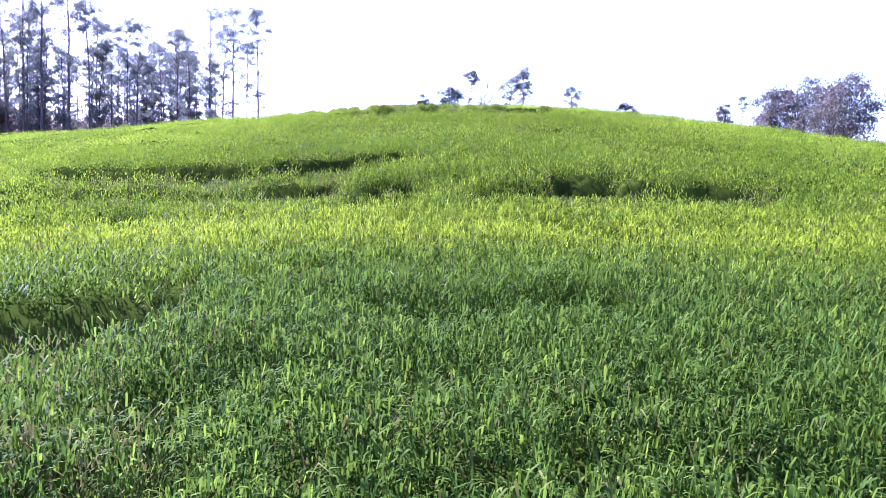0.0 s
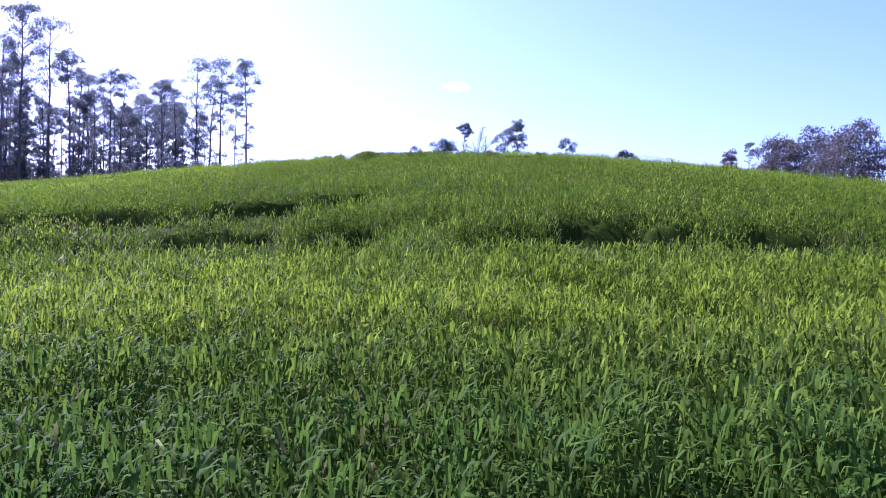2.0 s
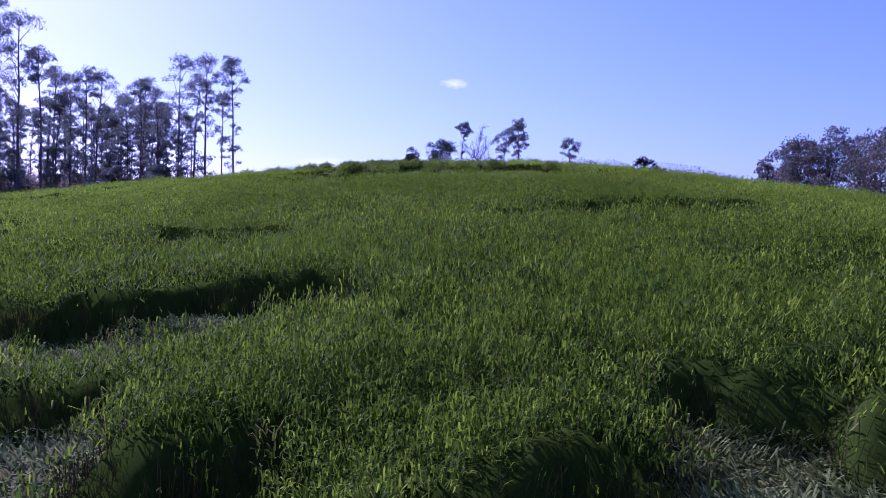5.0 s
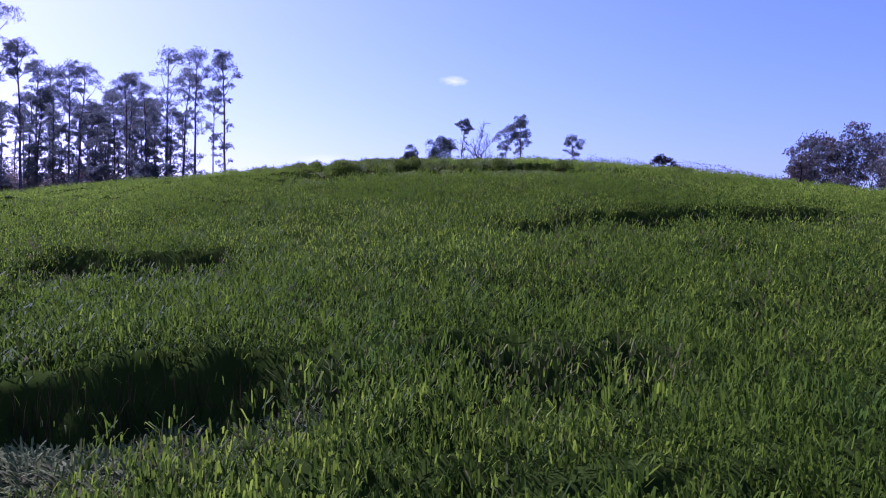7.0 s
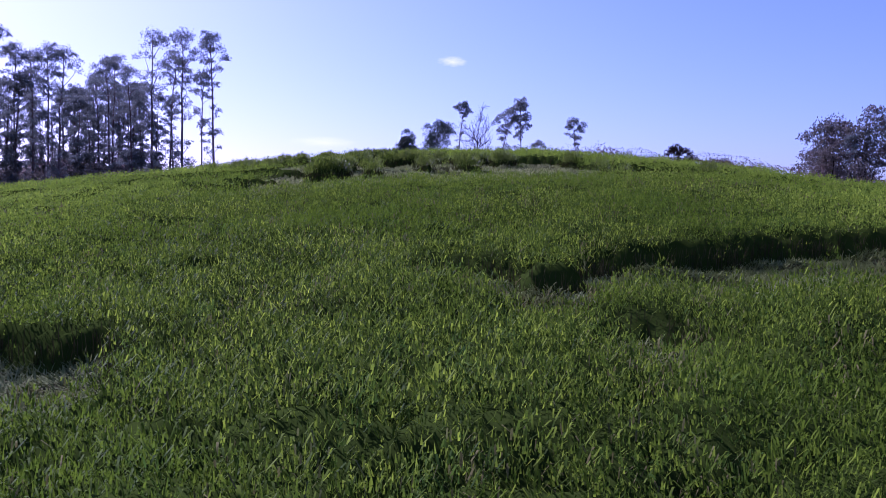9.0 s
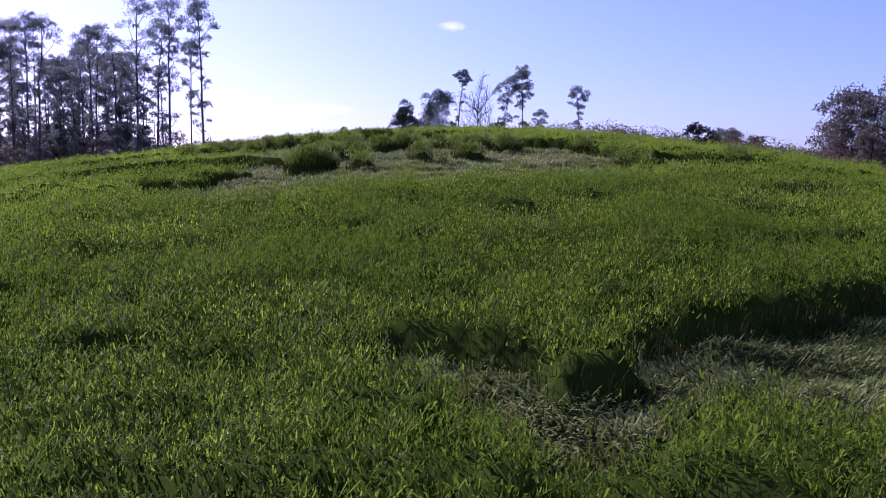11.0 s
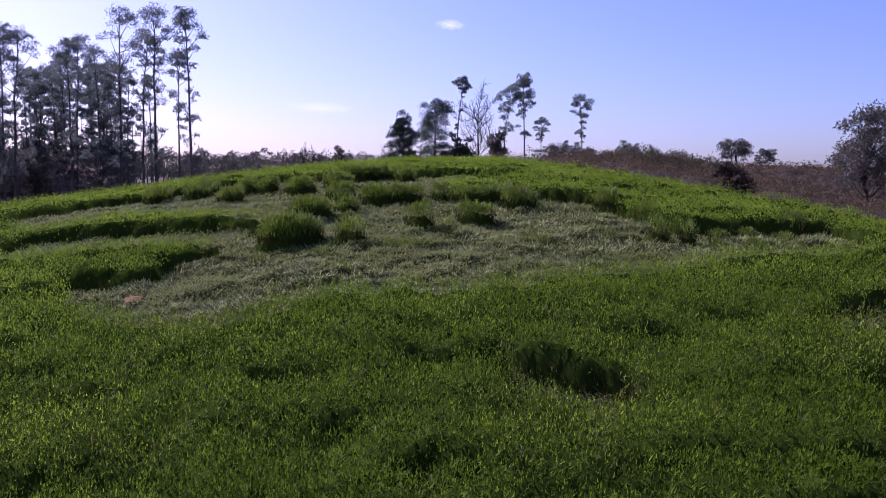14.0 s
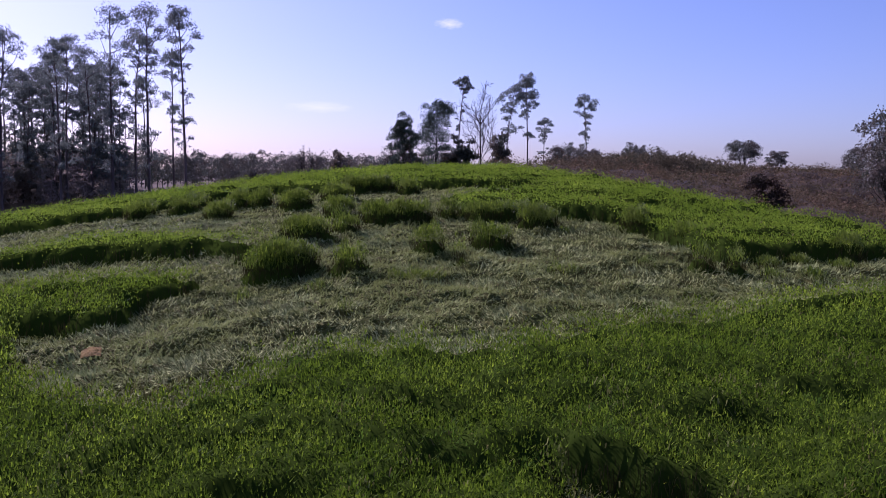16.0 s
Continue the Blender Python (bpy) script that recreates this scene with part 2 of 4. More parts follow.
# ---- plan of the flattened crop: outlines in metres ----
FLATTENED = (
    ((-14.3, 28.2), (-11.2, 27.0), (-8.1, 26.4), (-5.9, 25.9), (-3.8, 26.5), (-2.3, 27.2), (-1.0, 27.2), (-0.8, 26.6), (-1.7, 26.2), (-2.3, 25.8), (-2.9, 25.2),
     (-4.1, 24.4), (-5.1, 24.0), (-6.5, 24.0), (-10.2, 25.3), (-13.1, 26.6)),
    ((-11.8, 23.8), (-9.4, 23.3), (-6.8, 22.4), (-4.6, 22.3), (-3.8, 22.1), (-3.6, 23.4), (-3.1, 23.4), (-3.0, 20.5), (-2.2, 20.4), (-1.2, 20.7),
     (-1.0, 19.7), (-1.4, 19.1), (-2.0, 18.6), (-2.9, 20.1), (-3.7, 19.8), (-5.4, 19.7), (-7.9, 20.9), (-10.3, 21.9)),
    ((0.1, 18.4), (0.3, 18.0), (1.0, 18.2), (1.5, 18.0), (2.3, 17.9), (3.0, 17.8), (3.6, 18.7), (5.2, 19.6), (5.8, 19.3), (7.0, 19.3), (7.7, 20.3),
     (6.4, 20.7), (4.8, 20.5), (4.1, 20.6), (4.2, 21.9), (3.4, 22.3), (2.5, 22.0), (2.6, 19.6), (2.3, 19.7), (1.5, 20.0), (0.5, 19.7)),
    ((-6.0, 8.2), (-4.7, 8.3), (-2.9, 8.8), (-2.5, 8.0), (-2.9, 7.5), (-4.0, 7.2), (-6.0, 7.4)),
    ((-2.8, 5.15), (-1.7, 5.2), (-1.6, 4.95), (-2.4, 4.75)),
    ((-15.5, 41.0), (-12.9, 39.8), (-12.6, 38.5), (-14.8, 39.4)),
    ((0.4, 26.9), (0.4, 27.4), (1.0, 27.5), (2.2, 27.3), (2.1, 26.9), (0.9, 26.8)),
    ((-8.0, 35.9), (-5.5, 36.1), (-4.4, 36.0), (-3.7, 34.0), (-4.5, 33.6), (-6.0, 33.6), (-8.5, 34.0)),
    ((-0.3, 41.1), (0.6, 41.0), (1.5, 40.7), (1.6, 39.2), (2.9, 39.3), (3.4, 40.9), (5.0, 41.8), (6.8, 42.8), (9.2, 44.0), (12.0, 45.0),
     (12.0, 41.0), (6.0, 38.4), (5.3, 38.5), (4.5, 39.0), (3.9, 38.9), (3.7, 38.5), (3.0, 38.2), (2.5, 37.5), (1.8, 37.2), (1.0, 38.3), (0.8, 39.4), (-0.2, 39.9)),
    ((2.2, 36.2), (2.9, 36.4), (3.4, 36.2), (4.1, 36.0), (3.6, 34.9), (3.0, 35.2), (2.6, 35.5)),
    ((1.3, 53.0), (1.9, 52.6), (4.2, 51.7), (4.0, 50.8), (3.3, 50.8), (1.8, 51.6)),
    ((10.9, 57.3), (14.3, 58.8), (14.0, 56.0), (10.2, 55.4)),
)
HILLTOP = (
    ((-10.6, 58.6), (-7.8, 56.2), (-5.8, 55.7), (-4.9, 56.6), (-3.7, 58.1), (-2.8, 58.8), (0.0, 58.1), (1.3, 58.4), (2.8, 59.4),
     (4.4, 60.4), (7.6, 61.0), (9.1, 62.6), (13.2, 63.9), (18.0, 66.0), (17.2, 71.1), (10.2, 68.8), (9.2, 71.1), (8.4, 73.3),
     (8.0, 76.7), (6.6, 77.8), (4.3, 78.0), (0.7, 78.5), (-8.0, 78.0), (-8.2, 66.4), (-9.3, 64.9), (-10.0, 62.2), (-12.8, 62.5)),
    ((-18.3, 72.0), (-13.0, 72.4), (-8.5, 71.6), (-7.5, 66.5), (-10.6, 67.8), (-12.7, 67.2), (-15.3, 66.9), (-20.0, 68.5)),
    ((-25.0, 84.8), (-22.5, 86.8), (-18.0, 88.5), (-13.0, 93.0), (-8.0, 91.0), (-3.0, 91.0), (1.0, 90.4), (5.0, 91.2), (6.0, 88.0),
     (0.0, 84.5), (0.7, 78.0), (-7.8, 77.0), (-8.5, 72.5), (-12.8, 76.5), (-16.5, 76.2), (-19.4, 74.5), (-27.0, 80.0)),
)
# standing tufts and short bands inside the hilltop's flattened crop: two ends of the lower edge, and depth
TUFTS = (
    (-1.5, 70.4, -0.2, 70.2, 1.1), (-4.1, 67.4, -3.0, 67.2, 1.0), (0.8, 71.1, 2.5, 71.0, 1.2), (3.1, 74.9, 4.9, 74.9, 1.4),
    (0.7, 76.8, 4.0, 77.6, 1.6), (-4.3, 77.4, -0.8, 77.0, 1.8), (-5.4, 75.1, -4.0, 74.8, 1.2), (-7.4, 73.9, -5.2, 73.3, 1.6),
    (-7.2, 66.9, -4.9, 67.6, 2.2), (0.1, 68.5, 0.5, 68.5, 0.5), (-6.2, 80.1, -5.0, 79.8, 1.5), (-0.4, 78.2, 0.4, 78.1, 1.0),
    (7.9, 74.5, 8.8, 74.6, 1.2), (8.6, 67.6, 9.3, 67.6, 0.7), (9.6, 67.1, 10.3, 67.3, 0.7), (9.2, 71.8, 10.1, 71.9, 1.1), (8.0, 75.2, 8.7, 74.7, 1.2), (15.0, 70.5, 15.9, 70.2, 1.2),
)
TUFTS_ABOVE = (
    (-6.9, 90.0, -3.5, 90.0, 2.0), (-3.1, 88.4, -1.7, 88.0, 1.2), (-19.0, 87.1, -17.4, 85.9, 1.6), (-16.4, 85.9, -14.5, 87.7, 1.6),
    (-12.8, 82.2, -11.8, 81.6, 1.4), (-12.7, 86.2, -11.6, 85.5, 1.4), (-11.4, 85.6, -10.3, 85.0, 1.4), (-9.5, 84.0, -7.6, 83.4, 1.6),
    (-7.5, 86.5, -5.5, 86.0, 1.6),
)

# low heaps of half-fallen crop
HEAPS = (
    (-6.8, 64.5, -6.3, 64.5, 0.5), (-3.4, 62.8, -2.7, 62.8, 0.5), (3.3, 66.9, 4.5, 66.7, 0.5), (6.7, 68.1, 7.4, 68.2, 0.5), (-2.2, 66.4, -0.2, 66.2, 0.8),
    (11.1, 68.3, 12.1, 68.5, 0.8), (12.6, 69.0, 13.5, 69.1, 0.9), (10.6, 66.4, 11.4, 66.6, 0.7), (12.2, 66.8, 13.0, 67.0, 0.7), (14.0, 68.6, 14.9, 68.8, 0.8),
    (-4.8, 65.5, -4.0, 65.4, 0.5), (4.6, 74.2, 5.4, 74.3, 0.6), (-11.5, 63.6, -10.8, 63.4, 0.6),
)


def edge_distance(x, y, outline):
    """Signed distance to an outline, below zero inside."""
    best, inside = np.full(x.shape, 1e9), np.zeros(x.shape, bool)
    for (ax, ay), (bx, by) in zip(outline, outline[1:] + outline[:1]):
        dx, dy = bx - ax, by - ay
        t = np.clip(((x - ax) * dx + (y - ay) * dy) / (dx * dx + dy * dy), 0, 1)
        best = np.minimum(best, (x - ax - t * dx) ** 2 + (y - ay - t * dy) ** 2)
        cross = (ay > y) != (by > y)
        inside ^= cross & (x < dx * (y - ay) / (dy if dy else 1e-9) + ax)
    return np.where(inside, -1, 1) * np.sqrt(best)


def tuft_distance(x, y, tuft):
    ax, ay, bx, by, depth = tuft
    r = depth / 2
    ax, bx, ay, by = ax + min(r, (bx - ax) / 2.2), bx - min(r, (bx - ax) / 2.2), ay + r, by + r
    dx, dy = bx - ax, by - ay
    t = np.clip(((x - ax) * dx + (y - ay) * dy) / (dx * dx + dy * dy), 0, 1)
    return np.hypot(x - ax - t * dx, y - ay - t * dy) - r


def plan_standing(x, y):
    """Distance into the standing crop, below zero where it lies flat."""
    x, y = np.asarray(x, float), np.asarray(y, float)
    wx = x + 0.5 * (lattice(x * 1.3, y * 1.3, 3) - 0.5) + 0.3 * (lattice(x * 3.7, y * 3.7, 4) - 0.5)
    wy = y + 0.5 * (lattice(x * 1.3, y * 1.3, 5) - 0.5) + 0.3 * (lattice(x * 3.7, y * 3.7, 6) - 0.5)
    d = np.full(x.shape, 9.0)
    for outline in FLATTENED + HILLTOP:
        xs, ys = [p[0] for p in outline], [p[1] for p in outline]
        near = (wx > min(xs) - 3) & (wx < max(xs) + 3) & (wy > min(ys) - 3) & (wy < max(ys) + 3)
        if near.any():
            e = edge_distance(wx[near], wy[near], outline)
            if 30 < min(ys) < 53 and max(ys) - min(ys) > 5:   # on the lower side the crop leans into the gap
                e = np.maximum(e, edge_distance(wx[near], wy[near] - 0.4, outline))
            d[near] = np.minimum(d[near], e)
    for tuft in TUFTS + TUFTS_ABOVE:
        d = np.maximum(d, np.minimum(-tuft_distance(wx, wy, tuft), 1.0))
    return d


RX, RY, RS = np.arange(-34, 34, 0.08), np.arange(0, 100, 0.08), 0.08
RASTER = plan_standing(*np.meshgrid(RX, RY))


def standing(x, y):
    """The plan above, looked up between the points of a fine raster."""
    x, y = np.asarray(x, float), np.asarray(y, float)
    fx, fy = np.clip((x - RX[0]) / RS, 0, len(RX) - 1.01), np.clip((y - RY[0]) / RS, 0, len(RY) - 1.01)
    i, j = fx.astype(int), fy.astype(int)
    fx, fy = fx - i, fy - j
    d = (RASTER[j, i] * (1 - fx) + RASTER[j, i + 1] * fx) * (1 - fy) + (RASTER[j + 1, i] * (1 - fx) + RASTER[j + 1, i + 1] * fx) * fy
    return np.where((np.abs(x) > 33.5) | (y < 0) | (y > 99.5), 9.0, d)


def clump(x, y, cell=0.3):
    """The plant clump that a place belongs to: distance and way from its middle, and a chance number of its own."""
    x, y = np.asarray(x, float) / cell, np.asarray(y, float) / cell
    best, dx, dy, chance = np.full(x.shape, 9.0), np.zeros(x.shape), np.zeros(x.shape), np.zeros(x.shape)
    for a in (-1, 0, 1):
        for b in (-1, 0, 1):
            i, j = np.floor(x) + a, np.floor(y) + b
            h = np.sin(i * 127.1 + j * 311.7) * 43758.5453
            h, k = h - np.floor(h), (h * 7.31) - np.floor(h * 7.31)
            ux, uy = x - (i + 0.5 + 0.8 * (h - 0.5)), y - (j + 0.5 + 0.8 * (k - 0.5))
            d = np.hypot(ux, uy)
            less = d < best
            best, dx, dy = np.where(less, d, best), np.where(less, ux, dx), np.where(less, uy, dy)
            chance = np.where(less, (h * 13.7) % 1.0, chance)
    return best, np.arctan2(dy, dx), chance


def crop_tall(x, y):
    """How tall the standing crop is: uneven growth, sagging on the lower side of each gap and full on its upper side."""
    a = lattice(x / 2.4 + 7, y / 0.95, 1)
    a = ramp01(a, 0.15, 0.6) - 0.65
    b = lattice(x / 0.8, y / 0.5, 2) - 0.5
    c = lattice(x / 7.0, y / 3.0, 8) - 0.5
    r, _, e = clump(x, y)
    e, f = e - 0.5, 0.45 - np.minimum(r, 0.9) ** 2 * 1.5
    g = lattice(x / 0.12, y / 0.12, 19) - 0.5
    turn = y / 1.7 + 1.0 * lattice(x / 3.2, y / 7.0, 24) + 0.3 * lattice(x / 1.0, y / 4.0, 26)
    turn = turn - np.floor(turn)
    step = (np.minimum(turn / 0.12, 1) - turn - 0.3) * ramp01(lattice(x / 1.8, y / 1.7, 25), 0.35, 0.6)
    sag = ramp01(-standing(x, y + 1.2), -0.6, 0.3) * ramp01(-y, -56, -50)
    full = ramp01(-standing(x, y - 0.8), -0.4, 0.3) * (1 - sag)
    calm = 1 - 0.6 * np.maximum(sag, full)
    grown = 1.0 + (0.32 * a + 0.3 * b + 0.2 * c) * calm + 0.22 * e + 0.24 * f + 0.26 * g + (0.85 - 0.4 * ramp01(y, 24, 40)) * step * calm
    grown = grown - 0.38 * sag + (0.16 + 0.04 * ramp01(y, 15, 22) * ramp01(-y, -32, -28)) * full
    most = 1.14 + 0.1 * g + 0.5 * ramp01(y, 11, 22)
    return CROP * np.where(grown > most - 0.1, most - 0.1 * np.exp(-np.maximum(grown - most + 0.1, 0) / 0.1), grown)


# ---- ground ----
def spread(lines):
    return np.unique(np.round(np.concatenate(lines), 4))


def sheet(xs, ys, height):
    X, Y = np.meshgrid(xs, ys)
    Z = height(X, Y)
    i = np.arange(X.size).reshape(X.shape)
    a, b, c, d = i[:-1, :-1].ravel(), i[:-1, 1:].ravel(), i[1:, 1:].ravel(), i[1:, :-1].ravel()
    return np.stack([X.ravel(), Y.ravel(), Z.ravel()], 1), np.concatenate([np.stack([a, b, c], 1), np.stack([a, c, d], 1)])


far_line = np.array([90, 130, 190, 280, 420, 650, 1000, 1600, 2600, 4200])
gx = spread([-far_line, np.arange(-60, 61, 2.0), far_line])
gy = spread([-far_line, np.arange(-60, 170, 2.0), far_line + 90])
ground = part("ground", mesh_of("ground", *sheet(gx, gy, ground_height)), LAND)
tagged(ground, "brown soil and rough land under the hill field", "ground", kind="structure")
ground.data.polygons.foreach_set("use_smooth", [True] * len(ground.data.polygons))

# ---- field edges ----
def right_edge(y):
    return np.interp(y, [40, 60, 70, 76, 84, 88, 95, 100, 110, 125], [62, 44, 31, 20, 16, 14.2, 11.8, 9.2, 6, 2])


def left_edge(y):
    return np.interp(y, [40, 60, 80, 95, 105, 115, 125], [-60, -58, -46, -34, -26, -18, -10])


def in_field(x, y):
    return (y < 114 - 0.008 * x * x) & (x < right_edge(y)) & (x > left_edge(y)) & (y > -30)


# ---- crop: the dense inner mass, coloured as shade, and the leaves on it ----
def inner_height(x, y):
    d = standing(x, y)
    up = ramp01(d, 0.0, 0.22)
    far = np.clip((np.asarray(y) - 10) / 50, 0, 1)
    tall = crop_tall(x, y) * (0.4 + (0.18 + 0.1 * far) * ramp01(d, 0.1, 0.7) + 0.03 * far)
    low = 0.05 + 0.26 * lattice(x * 0.9, y * 1.3, 9) ** 2 + 0.14 * lattice(x * 2.6, y * 2.6, 10)
    z = ground_height(x, y) + low * (1 - up) + tall * up
    return np.where(in_field(x, y), z, ground_height(x, y) - 0.3)


ix = spread([np.arange(-62, -22, 1.0), np.arange(-22, 20, 0.2), np.arange(20, 64, 1.0)])
iy = spread([np.arange(-30, 0, 1.0), np.arange(0, 95, 0.25), np.arange(95, 118, 0.6)])
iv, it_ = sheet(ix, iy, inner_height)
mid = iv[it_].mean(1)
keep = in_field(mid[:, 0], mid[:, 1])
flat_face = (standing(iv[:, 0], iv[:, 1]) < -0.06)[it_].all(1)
crop = part("standing_crop", mesh_of("standing_crop", iv, it_[keep & ~flat_face]), CROP_INNER_SHADE)
flat = part("flattened_crop", mesh_of("flattened_crop", iv, it_[keep & flat_face]), FLAT_BED)
tagged(crop, "lush green cereal crop standing knee to hip high", "crop", kind="stuff")
tagged(flat, "pale grey-green cereal crop blown flat on the soil", "flattened crop", kind="stuff")


def nearness(x, y):
    """How near the crop comes to the eye on the way over the field."""
    over = np.interp(y, [-30, -1, 0, 14, 22, 30, 42, 50, 56], [40, 40, 2.8, 2.8, 4.6, 6.5, 9, 12.5, 17])
    return np.maximum(np.maximum(over, 1.75 * np.abs(x)), y - 40)


def scatter(rng, density, x0, x1, y0, y1):
    """Random places, density per square metre, metre by metre."""
    cx, cy = np.meshgrid(np.arange(x0, x1) + 0.5, np.arange(y0, y1) + 0.5)
    cx, cy = cx.ravel(), cy.ravel()
    n = rng.poisson(density(cx, cy))
    x, y = np.repeat(cx, n), np.repeat(cy, n)
    return x + rng.uniform(-0.5, 0.5, len(x)), y + rng.uniform(-0.5, 0.5, len(x))


def leaf_density(x, y):
    seen = (np.abs(x) < 0.6 * np.maximum(y, 0) + 2) & in_field(x, y)
    return np.where(seen, 1500 * np.maximum(1, nearness(x, y) / 3.3) ** -1.26 * (1 + 1.2 * ramp01(nearness(x, y), 6, 12)), 0) + np.where(~seen & in_field(x, y), 9, 0)


rng = np.random.default_rng(5)
bx, by = scatter(rng, leaf_density, -62, 62, -30, 115)
ok = in_field(bx, by)
bx, by = bx[ok], by[ok]
sd = standing(bx, by)
near = nearness(bx, by)
wide = 0.0150 * np.maximum(1, near / 3.5) ** 0.55
gz = ground_height(bx, by)


bent = rng.random(len(bx)) < np.where(near < 5, 0.6, 0.35)
out, out_way, _ = clump(bx, by)


def standing_leaves(sel, joints):
    n = sel.sum()
    tall = crop_tall(bx[sel], by[sel]) * ramp01(sd[sel], -0.08, 0.04)
    edge = sd[sel] < 0.35
    even = ramp01(near[sel], 17, 32)
    tip = tall * np.where(edge, 1.06 - 0.4 * rng.random(n) ** 1.3, 1.08 - 0.06 * even - (0.4 - 0.2 * even) * rng.random(n) ** 1.3)
    tip = np.where(front[sel], tall * (1.05 - 0.16 * rng.random(n)), tip)
    b = bent[sel]
    grow = np.minimum(1 + near[sel] / 110, 1.4)
    length = np.minimum(np.where(b, rng.uniform(0.10, 0.18, n), rng.uniform(0.055, 0.115, n)) * grow * (0.8 if joints == 1 else 1.0), tip + 0.05)
    root = np.stack([bx[sel], by[sel], gz[sel] + tip - length * np.where(b, 0.7, 0.95)], 1)
    lean = np.abs(rng.normal(0, 0.13 + 0.3 * even, n)) + 0.32 * out[sel] ** 2
    return strips(root, out_way[sel] + rng.normal(0, 1.1, n), length, lean, np.where(b, rng.uniform(1.3, 3.0, n), rng.uniform(0, 0.5, n)),
                  wide[sel] * rng.uniform(0.7, 1.3, n) * (1.3 if joints == 1 else 1.0), joints)


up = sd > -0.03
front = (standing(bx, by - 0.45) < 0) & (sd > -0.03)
# more of the darkened stems on gap walls that face away from the sun
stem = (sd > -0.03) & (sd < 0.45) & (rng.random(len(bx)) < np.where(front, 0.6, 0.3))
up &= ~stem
lower = (standing(bx, by + 0.5) < 0.1) & (by < 56)
dull = up & ((lower & (rng.random(len(bx)) < 0.4)) | (rng.random(len(bx)) < 0.10 * ramp01(lattice(bx / 0.7, by / 0.7, 23), 0.62, 0.8)))
up &= ~dull
groups = ((up & bent & (near < 4.6), 3), (up & ((bent & (near >= 4.6) & (near < 10)) | (~bent & (near < 6))), 2), (up & ((bent & (near >= 10)) | (~bent & (near >= 6))), 1))
# the lightened leaf copy takes over with distance from the path
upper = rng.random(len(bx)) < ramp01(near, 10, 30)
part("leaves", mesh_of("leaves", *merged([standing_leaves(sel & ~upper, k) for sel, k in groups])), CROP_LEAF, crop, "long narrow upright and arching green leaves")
part("lightened_leaves", mesh_of("lightened_leaves", *merged([standing_leaves(sel & upper, k) for sel, k in groups])), CROP_FAR_LIGHT, crop, "distant crop leaves in an even, lightened green")
part("withered_leaves", mesh_of("withered_leaves", *standing_leaves(dull, 2)), DULL_LEAF, crop, "pale withered leaves at the edges of the gaps")
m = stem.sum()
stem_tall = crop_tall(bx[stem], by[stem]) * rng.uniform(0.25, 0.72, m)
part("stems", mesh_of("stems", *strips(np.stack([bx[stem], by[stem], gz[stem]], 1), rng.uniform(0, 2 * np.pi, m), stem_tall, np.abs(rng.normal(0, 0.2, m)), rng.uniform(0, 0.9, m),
     wide[stem] * 0.5, 2)), CROP_STEM_SHADED, crop, "stems and withered low leaves darkened as shade in the gaps")

for tuft, rise in [(q, 1.0) for q in TUFTS + TUFTS_ABOVE] + [(q, 0.5) for q in HEAPS]:
    ax, ay, bx2, by2, depth = tuft
    k = int(1000 * (bx2 - ax + depth) * depth)
    tx, ty = rng.uniform(ax - 0.3, bx2 + 0.3, k), rng.uniform(min(ay, by2) - 0.3, max(ay, by2) + depth + 0.3, k)
    td = -tuft_distance(tx, ty, tuft)
    sel = td > rng.uniform(-0.15, 0.1, k)
    tx, ty, td, k = tx[sel], ty[sel], td[sel], sel.sum()
    tall = rise * crop_tall(tx, ty) * (0.9 + 0.14 * ramp01(td, 0, 0.4))
    tip = tall * np.where(td < 0.15, rng.uniform(0.4, 1.02, k), rng.uniform(0.84, 1.06, k))
    length = rng.uniform(0.12, 0.26, k)
    lean_az = np.arctan2(ty - (ay + depth / 2), tx - (ax + bx2) / 2) + rng.normal(0, 1.0, k)
    root = np.stack([tx, ty, ground_height(tx, ty) + np.maximum(tip - length * 0.9, 0)], 1)
    lean = np.abs(rng.normal(0, 0.16 / rise, k)) + 0.1 * (td < 0.2)
    droop, w = rng.uniform(0, 1.3, k), 0.022 * rng.uniform(0.7, 1.3, k)
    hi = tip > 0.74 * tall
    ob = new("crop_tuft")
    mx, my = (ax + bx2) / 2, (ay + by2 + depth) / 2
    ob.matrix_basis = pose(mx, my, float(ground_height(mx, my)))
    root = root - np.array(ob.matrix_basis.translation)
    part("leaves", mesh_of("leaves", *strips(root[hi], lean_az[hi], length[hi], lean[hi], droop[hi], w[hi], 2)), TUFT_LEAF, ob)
    # low leaves take the darkened colour, as shade below the tuft's top
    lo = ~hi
    part("shaded_skirt", mesh_of("shaded_skirt", *strips(root[lo], lean_az[lo], length[lo], lean[lo], droop[lo], w[lo], 2)), CROP_STEM_SHADED, ob, "stems and withered low leaves, darkened as shade")["kind"] = "stuff"
    if rise < 1:
        tagged(ob, "low heap of half-fallen crop among flattened stalks", "grass heap", "heaps on the hilltop")
    else:
        tagged(ob, "tuft of green crop still standing among flattened stalks", "grass tuft", "tufts on the hilltop")

lx, ly = scatter(rng, lambda x, y: leaf_density(x, y) * (0.95 + 0.05 * ramp01(nearness(x, y), 6, 12)), -30, 30, 4, 96)
ld = standing(lx, ly)
ok = (ld < 0.05) & in_field(lx, ly)
lx, ly = lx[ok], ly[ok]
n = len(lx)
lz = inner_height(lx, ly)
swirl = 1.0 + 5.0 * lattice(lx / 1.6, ly / 1.2, 12) + 1.6 * lattice(lx / 0.4, ly / 0.4, 13) + rng.normal(0, 1.0, n)
lnear = nearness(lx, ly)


